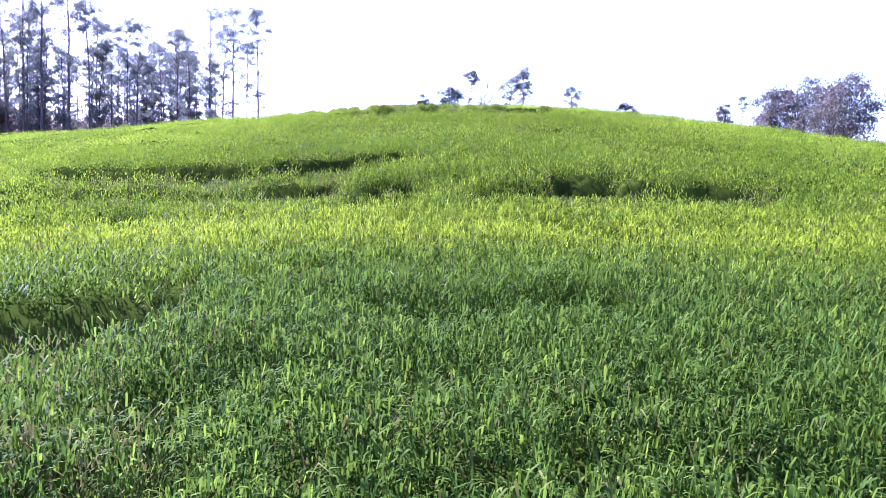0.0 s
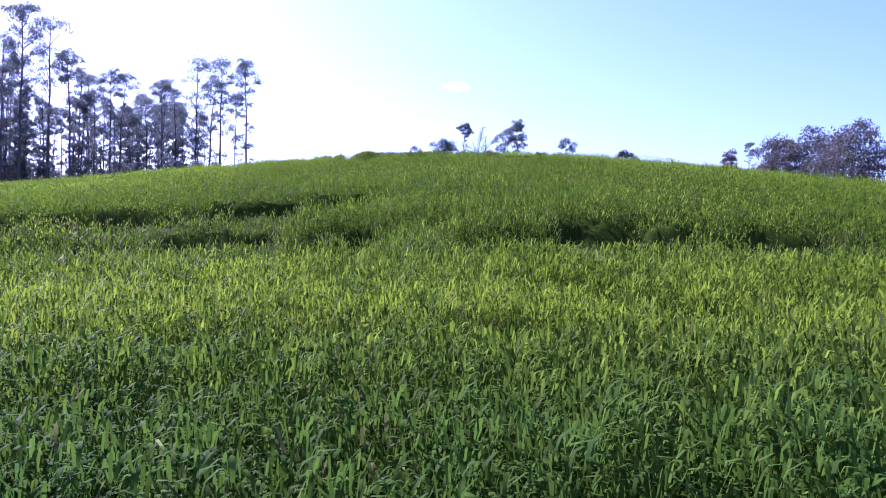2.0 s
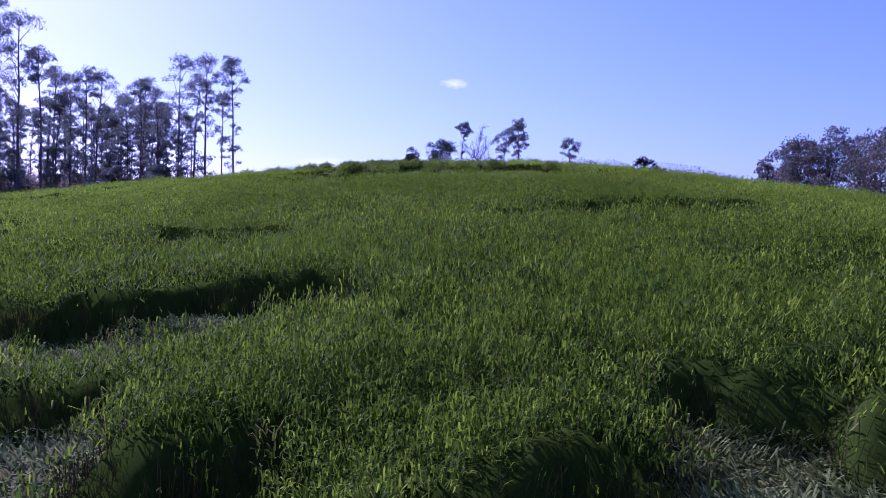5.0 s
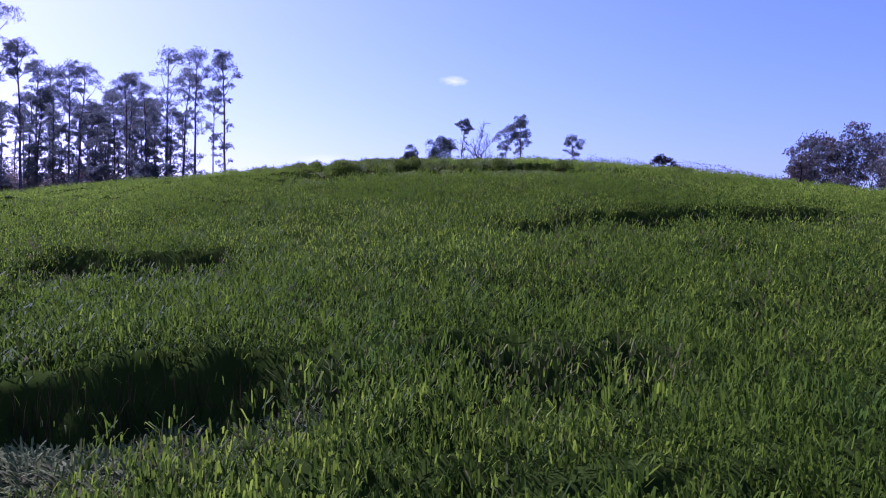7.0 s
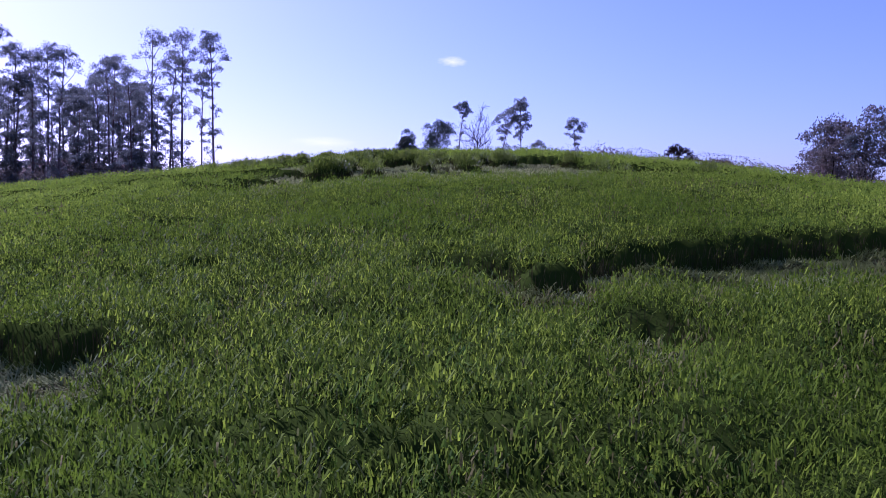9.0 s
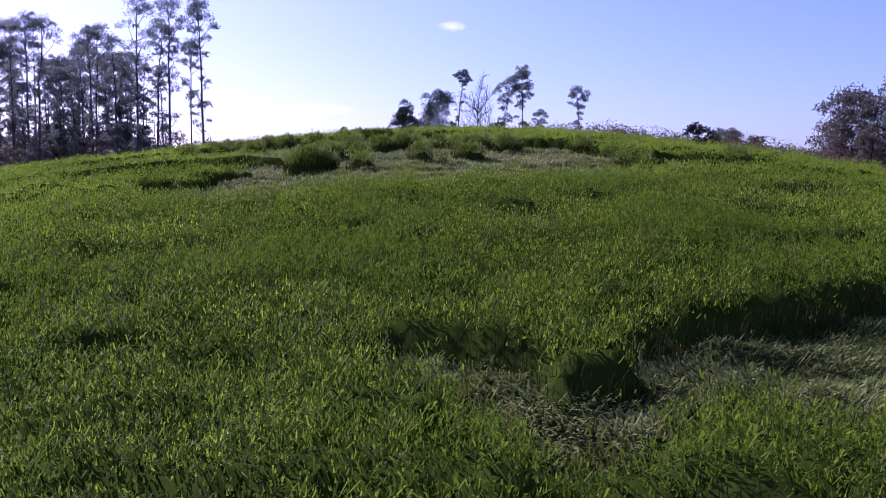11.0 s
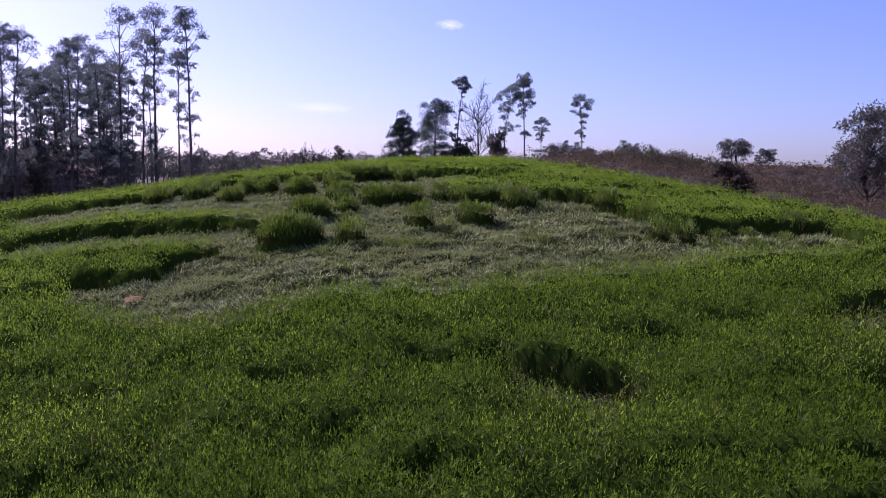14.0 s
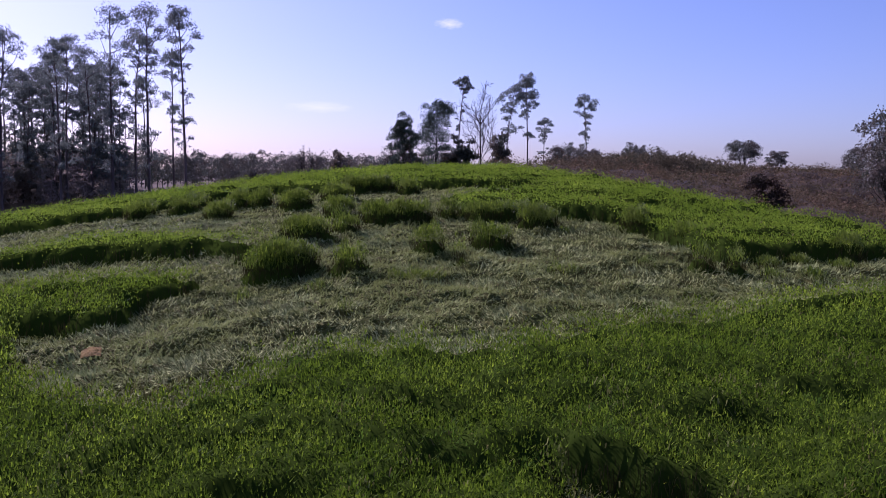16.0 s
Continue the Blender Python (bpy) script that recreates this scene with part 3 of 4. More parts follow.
def fallen(sel, joints):
    m = sel.sum()
    return strips(np.stack([lx[sel], ly[sel], lz[sel] + rng.uniform(-0.03, 0.05, m)], 1), swirl[sel], rng.uniform(0.09, 0.20, m) * np.minimum(1 + lnear[sel] / 60, 1.5),
                  rng.uniform(0.5, 1.5, m), rng.uniform(0.0, 0.9, m), 0.019 * np.maximum(1, lnear[sel] / 3.5) ** 0.55 * (1.35 if joints == 1 else 1), joints)


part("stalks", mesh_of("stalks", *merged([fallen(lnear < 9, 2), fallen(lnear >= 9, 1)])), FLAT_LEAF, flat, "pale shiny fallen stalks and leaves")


# ---- trees ----
def tube(points, radii, sides=6):
    pts = [Vector(p) for p in points]
    vs, ts = [], []
    for k, (p, r) in enumerate(zip(pts, radii)):
        d = (pts[min(k + 1, len(pts) - 1)] - pts[max(k - 1, 0)]).normalized()
        a = d.orthogonal().normalized()
        b = d.cross(a)
        for j in range(sides):
            w = 2 * math.pi * j / sides
            vs.append(p + (a * math.cos(w) + b * math.sin(w)) * r)
        if k:
            for j in range(sides):
                q = (j + 1) % sides
                o = (k - 1) * sides
                ts += [(o + j, o + q, o + sides + q), (o + j, o + sides + q, o + sides + j)]
    return np.array([tuple(v) for v in vs]), np.array(ts)


def leaf_cloud(rng, centre, radius, n, size, squash=0.7):
    """Small pointed leaves in an uneven clump."""
    d = rng.normal(0, 1, (n, 3))
    d /= np.linalg.norm(d, axis=1)[:, None]
    d[:, 2] = np.abs(d[:, 2]) * 1.1 - 0.35
    c = np.asarray(centre) + d * (radius * rng.random(n) ** 0.45)[:, None] * np.array([1, 1, squash])
    a = rng.normal(0, 1, (n, 3))
    a /= np.linalg.norm(a, axis=1)[:, None]
    b = np.cross(a, rng.normal(0, 1, (n, 3)))
    b /= np.linalg.norm(b, axis=1)[:, None]
    s = (size * rng.uniform(0.6, 1.4, n))[:, None]
    v = np.stack([c - a * s + b * s * 0.3, c - a * s * 0.6 - b * s * 0.45, c + a * s], 1).reshape(-1, 3)
    t = np.arange(n * 3).reshape(n, 3)
    return v, t


def limb_path(rng, start, way, length, k=4, rise=0.15):
    p, d, out = Vector(start), Vector(way).normalized(), [Vector(start)]
    for _ in range(k):
        d = (d + Vector(rng.normal(0, 0.22, 3)) + Vector((0, 0, rise))).normalized()
        p = p + d * (length / k)
        out.append(p.copy())
    return out


def tree(name, seed, height, bare, spread_, clumps, leaves, size, bark, leaf, trunk=0.012, label="", category="tree", group="", top=0.3, squash=0.7, lean=0.03, puff=1.0):
    """Trunk, limbs and a crown of leaf clumps held by the limbs."""
    r = np.random.default_rng(seed)
    base = new(name)
    sway = r.normal(0, lean, 2)
    path = [Vector((sway[0] * height * q * q + r.normal(0, 0.004) * height * q, sway[1] * height * q * q + r.normal(0, 0.004) * height * q, height * 0.97 * q)) for q in np.linspace(0, 1, 9)]
    wood = [tube(path, [height * trunk * (1.15 - q) + 0.015 for q in np.linspace(0, 1, 9)], 7)]
    crown = []
    for i in range(clumps):
        q = bare + (1 - bare) * ((i + r.random()) / clumps)
        f = q * 8
        k = min(int(f), 7)
        start = path[k].lerp(path[k + 1], f - k)
        taper = (1 - q) * (1 - top) + top if q > bare + 0.25 * (1 - bare) else 0.75
        w = r.uniform(0, 2 * math.pi)
        out = spread_ * height * taper * r.uniform(0.35, 1.1)
        lp = limb_path(r, start, (math.cos(w), math.sin(w), r.uniform(0.3, 1.1)), out, 3)
        wood.append(tube(lp, [height * trunk * 0.32 * (1.1 - u) + 0.008 for u in np.linspace(0, 1, 4)], 3))
        rad = spread_ * height * r.uniform(0.25, 0.5) * (0.55 + 0.45 * taper)
        for j in range(4):
            at = lp[3 - j % 2].lerp(lp[-1], 0.5) + Vector(r.normal(0, rad * 0.5, 3))
            crown.append(leaf_cloud(r, at, rad * puff * r.uniform(0.4, 0.85), max(4, int(leaves / clumps / 4)), size, squash))
    part("trunk", mesh_of("trunk", *merged(wood)), bark, base)
    if crown and leaves:
        part("crown", mesh_of("crown", *merged(crown)), leaf, base)
    return tagged(base, label, category, group)


def stand(ob, x, y, scale=1.0, turn=0.0, wide=1.0, sink=0.1):
    z = float(ground_height(x, y)) - sink
    ob.matrix_basis = pose(x, y, z, 0, 0, turn) @ Matrix.Diagonal((scale * wide, scale * wide, scale, 1))
    return ob


def again(ob, x, y, scale=1.0, turn=0.0, wide=1.0):
    c = copy_thing(ob, Matrix())
    return stand(c, x, y, scale, turn, wide)


def dome(r, centre, radius, n, size, squash=1.05):
    """A rounded, flat-bottomed spray of hanging leaves, with gaps."""
    d = r.normal(0, 1, (n, 3))
    d /= np.linalg.norm(d, axis=1)[:, None]
    d[:, 2] = np.abs(d[:, 2]) * 1.15 - 0.45
    holes = np.sin(d[:, 0] * 5 + centre[0] * 3) * np.sin(d[:, 1] * 5 + centre[1] * 3)
    c = np.asarray(centre) + d * (radius * r.random(n) ** 0.4 * (1 + 0.25 * holes))[:, None] * np.array([1, 1, squash])
    a = r.normal(0, 1, (n, 3)) * np.array([1, 1, 1.4])
    a /= np.linalg.norm(a, axis=1)[:, None]
    b = np.cross(a, r.normal(0, 1, (n, 3)))
    b /= np.linalg.norm(b, axis=1)[:, None]
    s = (size * r.uniform(0.6, 1.4, n))[:, None]
    return np.stack([c - a * s + b * s * 0.3, c - a * s * 0.6 - b * s * 0.45, c + a * s], 1).reshape(-1, 3), np.arange(n * 3).reshape(n, 3)


def cap(r, centre, radius, n, size, flat=1.0):
    """One rounded foliage cap: small hanging leaves near a domed surface, ragged below."""
    d = r.normal(0, 1, (n, 3))
    d /= np.linalg.norm(d, axis=1)[:, None]
    d[:, 2] = np.abs(d[:, 2]) * 1.1 - 0.5 * r.random(n)
    lobes = 1 + 0.16 * np.sin(d[:, 0] * 6 + centre[0] * 5) * np.sin(d[:, 1] * 6 + centre[1] * 5) + 0.1 * np.sin(d[:, 2] * 9 + centre[2] * 4)
    c = np.asarray(centre) + d * (radius * (1 - 0.55 * r.random(n) ** 1.7) * lobes)[:, None] * np.array([1, 1, flat])
    a = r.normal(0, 1, (n, 3)) * np.array([1, 1, 1.5])
    a /= np.linalg.norm(a, axis=1)[:, None]
    b = np.cross(a, r.normal(0, 1, (n, 3)))
    b /= np.linalg.norm(b, axis=1)[:, None]
    s = (size * r.uniform(0.6, 1.4, n))[:, None]
    return np.stack([c - a * s + b * s * 0.35, c - a * s * 0.5 - b * s * 0.5, c + a * s], 1).reshape(-1, 3), np.arange(n * 3).reshape(n, 3)


def eucalypt(seed, height, crown, wide, low, bare, label, group, leaves=4200, size=0.13, lean=0.02):
    """A slender trunk, a domed crown of foliage caps at its top and small caps on short limbs below it.
    crown: share of the height; wide: half-width of the crown; low: number of caps below it, down to bare."""
    r = np.random.default_rng(seed)
    base = new("eucalyptus_tree")
    sway = r.normal(0, lean, 2)
    path = [Vector((sway[0] * height * q * q + r.normal(0, 0.004) * height * q, sway[1] * height * q * q + r.normal(0, 0.004) * height * q, height * 0.95 * q)) for q in np.linspace(0, 1, 9)]
    wood = [tube(path, [height * 0.0062 * (1.2 - q) + 0.02 for q in np.linspace(0, 1, 9)], 6)]
    caps = [(0.985, wide * 0.08, wide * 0.46), (0.96, wide * 0.3, wide * 0.46)]
    for k in range(9):
        u = (k + r.random()) / 9
        caps.append((0.965 - crown * u, wide * (0.32 + 0.55 * math.sin(math.pi * min(u * 0.7 + 0.15, 1))) * r.uniform(0.6, 1.1), wide * r.uniform(0.3, 0.46) * (1 - 0.25 * u)))
    caps += [(r.uniform(bare, 1 - crown), wide * r.uniform(0.12, 0.6), wide * r.uniform(0.12, 0.32)) for _ in range(low)]
    total = sum(q[2] ** 2 for q in caps)
    leaf, turn = [], r.uniform(0, 6.28)
    for q, out, rad in caps:
        f = max(q - out / height * 0.9, 0.02) * 8
        k = min(int(f), 7)
        start = path[k].lerp(path[k + 1], min(f - k, 1))
        turn += 2.4 + r.normal(0, 0.5)
        lp = limb_path(r, start, (math.cos(turn), math.sin(turn), 1.1), out * 1.35, 3, 0.04)
        wood.append(tube(lp, [height * 0.002 * (1.2 - u) + 0.012 for u in np.linspace(0, 1, 4)], 3))
        n = int(leaves * rad ** 2 / total)
        leaf.append(cap(r, lp[-1], rad, max(6, int(n * 0.62)), size))
        for j in range(2):
            way = r.normal(0, 1, 3) * np.array([1, 1, 0.5])
            leaf.append(cap(r, lp[-1] + Vector(way / np.linalg.norm(way) * rad * 0.95), rad * r.uniform(0.4, 0.6), max(5, int(n * 0.19)), size))
    part("trunk", mesh_of("trunk", *merged(wood)), BARK, base)
    part("crown", mesh_of("crown", *merged(leaf)), EUC_LEAF, base)
    return tagged(base, label, "tree", group)


def round_tree(name, seed, height, half, bare, caps, leaves, size, leaf_material, label, category="tree", flat=1.0, stems=1):
    """Forking trunks and a broad crown of foliage caps, with gaps between them. half: half-width of the crown."""
    r = np.random.default_rng(seed)
    base = new(name)
    wood, leaf = [], []
    trunks = []
    for k in range(stems):
        w = k * 6.28 / stems + r.random()
        path = limb_path(r, (0, 0, 0), (0.35 * math.cos(w) * (stems > 1), 0.35 * math.sin(w) * (stems > 1), 1), height * 0.8, 5, 0.4)
        trunks.append(path)
        wood.append(tube(path, [height * 0.016 * (1.15 - q) + 0.02 for q in np.linspace(0, 1, 6)], 6))
    total, turn = 0.0, 0.0
    for i in range(caps):
        u = (i + r.random()) / caps
        z = height * (bare + (0.9 - bare) * u)
        out = half * math.sqrt(max(1 - (1.7 * abs(u - 0.42)) ** 2, 0.06)) * r.uniform(0.45, 0.85)
        rad = half * r.uniform(0.34, 0.5)
        turn += 2.4 + r.normal(0, 0.4)
        at = Vector((math.cos(turn) * out, math.sin(turn) * out, z))
        path = trunks[i % stems]
        start = path[max(1, min(4, int(z / height * 5) - 1))]
        mid = start.lerp(at, 0.5) + Vector((0, 0, -0.04 * height))
        wood.append(tube([start, mid, at], [height * 0.006, height * 0.004, height * 0.002], 3))
        n = int(leaves / caps)
        leaf.append(cap(r, at, rad, int(n * 0.6), size, flat))
        for j in range(2):
            way = r.normal(0, 1, 3)
            leaf.append(cap(r, at + Vector(way / np.linalg.norm(way) * rad * 0.9), rad * r.uniform(0.4, 0.6), int(n * 0.2), size, flat))
    part("trunk", mesh_of("trunk", *merged(wood)), DARK_BARK, base)
    part("crown", mesh_of("crown", *merged(leaf)), leaf_material, base)
    return tagged(base, label, category)


# the eucalyptus belt beyond the field
EUC = "tall slender eucalyptus with a bare trunk and domed crown"
kinds = [eucalypt(20 + i, 27, (0.2, 0.26, 0.16, 0.32, 0.22)[i], (3.0, 3.5, 2.7, 3.5, 3.1)[i], (16, 24, 12, 22, 18)[i], (0.25, 0.15, 0.35, 0.15, 0.22)[i], EUC, "eucalyptus belt", 5600, 0.14) for i in range(5)]
MASS = "leafy eucalyptus with many low sprays in a dense belt"
fuller = [eucalypt(40 + i, 20, 0.45, 2.5, 30, 0.12, MASS, "eucalyptus belt", 4000, 0.19, 0.03) for i in range(3)]
rt = random.Random(4)
# trees that stand out at the belt's near corner: place and height
BELT = ((-39.8, 163, 26.5), (-43.6, 158, 26.2), (-46.3, 160, 22.5), (-46.1, 151, 25.0), (-52, 150, 21), (-49, 142, 20), (-55.5, 140, 21.5), (-60, 132, 24.5),
        (-63, 131, 28.5), (-66, 128, 29.5), (-58, 142, 22), (-52, 158, 20), (-44, 170, 21), (-70, 130, 24))
for i, (x, y, h) in enumerate(BELT):
    (stand if i < 5 else again)(kinds[i % 5], x, y, (h + 2.2) / 27, rt.uniform(0, 360))
for i in range(34):
    t, back = rt.random(), rt.uniform(1, 40)
    again(kinds[rt.randrange(5)], -46 - 40 * t - back * 0.35, 158 - 40 * t + back + 4, rt.uniform(0.62, 0.95), rt.uniform(0, 360))
for i in range(54):
    t, back = rt.random(), rt.uniform(0, 22)
    x, y = -47 - 46 * t - back * 0.35, 156 - 42 * t + back
    (stand if i < 3 else again)(fuller[i % 3], x, y, rt.uniform(0.62, 1.0), rt.uniform(0, 360))

for i in range(14):
    again(kinds[i % 5], -72 - 2.4 * i + rt.uniform(-1, 1), 128 - 0.9 * i + rt.uniform(-3, 8), rt.uniform(0.74, 0.98), rt.uniform(0, 360))

# shrubs
shrubs = [tree("shrub", 60 + i, 3.4, 0.12, 0.42, 12, 1700, 0.2, DARK_BARK, SHRUB_LEAF, 0.02, "dark dense evergreen shrub with small leaves", "shrub", top=0.7, squash=0.9, puff=1.5) for i in range(3)]
PLACES = ((-13, 139, 3.9), (-19, 150, 3.0), (-27, 152, 3.2))
for i, (x, y, h) in enumerate(PLACES):
    stand(shrubs[i], x, y, h / 3.4, rt.uniform(0, 360))
for i in range(8):
    t = rt.random()
    again(shrubs[i % 3], -40 - 56 * t + rt.uniform(-2, 2), 146 - 34 * t + rt.uniform(0, 30), rt.uniform(0.9, 1.5), rt.uniform(0, 360))
# a dark leaning bush at the field's edge
r = np.random.default_rng(77)
bush = new("edge_bush")
part("stem", mesh_of("stem", *merged([tube(limb_path(r, (0, 0, 0), (k * 0.5, 0, 1), 1.3), [0.05, 0.04, 0.03, 0.02, 0.015], 4) for k in (-1, 0, 1)])), DARK_BARK, bush)
part("crown", mesh_of("crown", *merged([dome(r, (0.9 * u + r.normal(0, 0.12), r.normal(0, 0.3), 1.75 - 1.2 * u + r.normal(0, 0.1) - w), 0.45, 330, 0.07, 1.0) for u in np.linspace(0, 1.3, 7) for w in (0, 0.35, 0.7, 1.05, 1.4) if 1.75 - 1.2 * u - w > -0.1])), BUSH_LEAF, bush)
tagged(bush, "dark green leaning bush at the edge of the scrub", "shrub")
stand(bush, 18.0, 85.6, 1.22, 0, 1.2, 0.25)


# the hilltop group: two pines, slim eucalypts, a bare tree
def pine(seed, height, half, bare):
    """A bare trunk and a dense, lobed, dark crown."""
    r = np.random.default_rng(seed)
    base = new("pine_tree")
    path = [Vector((r.normal(0, 0.12), r.normal(0, 0.12), height * 0.95 * q)) for q in np.linspace(0, 1, 7)]
    wood, leaf = [tube(path, [0.2 - 0.15 * q for q in np.linspace(0, 1, 7)], 7)], []
    for i in range(56):
        u = r.uniform(0, 1)
        q = bare + (0.97 - bare) * u
        f = min(q * 6, 5.99)
        k = int(f)
        start = path[k].lerp(path[k + 1], f - k)
        w, out = r.uniform(0, 2 * math.pi), half * (0.95 - 0.75 * max(u - 0.45, 0)) * (0.75 + 0.25 * min(u * 3, 1)) * r.uniform(0.3, 0.9)
        lp = limb_path(r, start, (math.cos(w), math.sin(w), 0.35), out, 3, 0.1)
        wood.append(tube(lp, [0.06, 0.05, 0.035, 0.02], 3))
        leaf.append(dome(r, lp[-1], half * r.uniform(0.22, 0.36), 330, 0.15, 1.0))
    part("trunk", mesh_of("trunk", *merged(wood)), DARK_BARK, base)
    part("crown", mesh_of("crown", *merged(leaf)), PINE_LEAF, base)
    return tagged(base, "dark pine with a dense rounded crown on a bare trunk", "tree", "trees on the skyline")


pines = [pine(80, 14.0, 3.9, 0.33), pine(81, 17.8, 5.6, 0.30)]
stand(pines[0], -7.7, 192, 1.0, 40), stand(pines[1], -1.7, 209, 1.0, 200)
SLIM = "slim eucalyptus with a small high crown on the skyline"
slim = [eucalypt(90 + i, 22, (0.1, 0.22, 0.24)[i], (1.9, 3.2, 3.2)[i], (9, 12, 10)[i], (0.45, 0.42, 0.4)[i], SLIM, "trees on the skyline", (2600, 5200, 5200)[i], 0.17, 0.03) for i in range(3)]
stand(slim[0], 3.3, 244, 28 / 22), stand(slim[1], 18.9, 223, 24.5 / 22, 80), stand(slim[2], 13.8, 222, 22.5 / 22, 150)
again(slim[1], 25.8, 249, 16 / 22, 200, 1.1), again(slim[2], 33.6, 230, 20.0 / 22, 20, 1.0)


def bare_tree(seed, height):
    r = np.random.default_rng(seed)
    base = new("bare_tree")
    trunk = limb_path(r, (0, 0, 0), (0, 0, 1), height * 0.8, 6, 2.5)
    part("trunk", mesh_of("trunk", *tube(trunk, [0.26 - 0.035 * k for k in range(7)], 6)), DARK_BARK, base)
    twigs = []

    def grow(at, way, length, thick, level):
        lp = limb_path(r, at, way, length, 3, 0.12)
        twigs.append(tube(lp, [thick, thick * 0.8, thick * 0.65, thick * 0.5], 3))
        if level:
            for k in range(4):
                d = (lp[-1] - lp[0]).normalized() + Vector(r.normal(0, 0.55, 3))
                grow(lp[1 + k % 3], d, length * 0.62, max(thick * 0.6, 0.03), level - 1)
    for k in range(11):
        w = k * 2.4
        grow(trunk[1 + k // 2], (math.cos(w), math.sin(w), 1.1), height * (0.36 - 0.018 * k), 0.085, 3)
    part("twig_crown", mesh_of("twig_crown", *merged(twigs)), DARK_BARK, base)
    return tagged(base, "leafless grey tree with a fan of fine branches", "tree")


bare = bare_tree(7, 18)
stand(bare, 8, 215, 1.12, 0, 1.0)
little = copy_thing(bare, Matrix())
stand(little, -10, 196, 0.55, 90)
for x, y, k in ((-20, 160, 0.35), (-6, 170, 0.42), (-24, 175, 0.4)):
    stand(copy_thing(bare, Matrix()), x, y, k, x * 40, 0.7)
again(shrubs[1], 11, 205, 2.5, 60, 0.8), again(shrubs[0], 4.4, 203, 2.3, 10), again(shrubs[2], 1.0, 206, 2.0, 100), again(shrubs[0], -5, 200, 1.7, 10)
# round-crowned trees beyond the scrub
ROUND = "round-crowned tree with grey-green leaves on a dark trunk"
broad = [round_tree("broadleaf_tree", 110, 10.5, 3.2, 0.28, 20, 12500, 0.13, BROAD_LEAF, ROUND),
         round_tree("broadleaf_tree", 111, 10.5, 3.5, 0.2, 22, 13000, 0.13, BROAD_LEAF, ROUND, stems=2),
         round_tree("broadleaf_tree", 112, 8.0, 3.3, 0.3, 18, 11000, 0.12, BROAD_LEAF, ROUND, stems=2)]
for k, x, y, top in ((0, 54.9, 138.5, 18.2), (1, 58.6, 133.2, 18.3), (2, 45.9, 96.4, 13.6)):
    stand(broad[k], x, y, (top - float(ground_height(x, y))) / (10.5, 10.5, 8.0)[k], 60 * k)
again(broad[0], 94.2, 224.5, 0.7, 90, 1.25), again(broad[1], 103, 222, 0.62, 30, 1.2)
# low trees at the field's edge
low_trees = [round_tree("small_tree", 120, 4.2, 1.25, 0.12, 13, 4200, 0.085, SHRUB_LEAF, "small dense dark tree at the edge of the scrub", stems=2)]
stand(low_trees[0], 25.6, 77.6, (8.5 - float(ground_height(25.6, 77.6))) / 4.2, 20)
wisp = eucalypt(130, 22, 0.3, 2.6, 5, 0.45, "thin young tree with a small ragged crown", "", 1500, 0.26)
stand(wisp, 28.5, 80.6, (9.6 - float(ground_height(28.5, 80.6))) / 22, 10)
# flat-topped trees on the far side of the scrub
flat_trees = [round_tree("flat_topped_tree", 140, 8.0, 4.0, 0.5, 15, 9500, 0.14, BROAD_LEAF, "pale-trunked tree with a wide flat-topped grey-green crown", flat=0.85, stems=3),
              round_tree("flat_topped_tree", 141, 6.0, 2.1, 0.45, 10, 5000, 0.12, BROAD_LEAF, "small flat-topped tree with a slender pale trunk", flat=0.85)]
stand(flat_trees[0], 62.6, 207.8, (16.9 - float(ground_height(62.6, 207.8))) / 8.0, 0)
stand(flat_trees[1], 60.5, 186.3, (14.2 - float(ground_height(60.5, 186.3))) / 6.0, 0)

# small trees along the top of the scrub
for x, y, top, wide in ((22.2, 200, 15.2, 0.8), (24.8, 203, 15.6, 0.9), (27.0, 199, 15.2, 0.85), (30.2, 204, 14.8, 0.8), (36.8, 198, 15.6, 0.9), (39.2, 201, 15.2, 0.9), (43.0, 200, 14.7, 0.8)):
    again(broad[round(x) % 2], x, y, (top - float(ground_height(x, y))) / 10.5, x * 50, wide)

# ---- scrub on the land beside the field ----
def scrub_density(x, y):
    edge = right_edge(np.minimum(y, 124))
    on = (x > edge + 0.8) & (y > 62) & (y < 240) & (x < 0.62 * (y - 20) + 12)
    return np.where(on, 62 * np.maximum(1, (y - 40) / 45) ** -1.6, 0)


sx, sy = scatter(rng, scrub_density, 0, 130, 62, 240)
n = len(sx)


def scrub_tall(x, y):
    gap = np.maximum(x - right_edge(np.minimum(y, 124)), 0)
    t = 0.4 + 1.3 * ramp01(lattice(x / 2.2, y / 2.2, 15), 0.3, 0.8) + 0.8 * lattice(x / 0.9, y / 0.9, 17) ** 2 + 1.2 * lattice(x / 9, y / 9, 16) ** 2
    return t * (0.65 + 0.35 * ramp01(y, 85, 130)) + 0.7 * np.exp(-gap / 3)


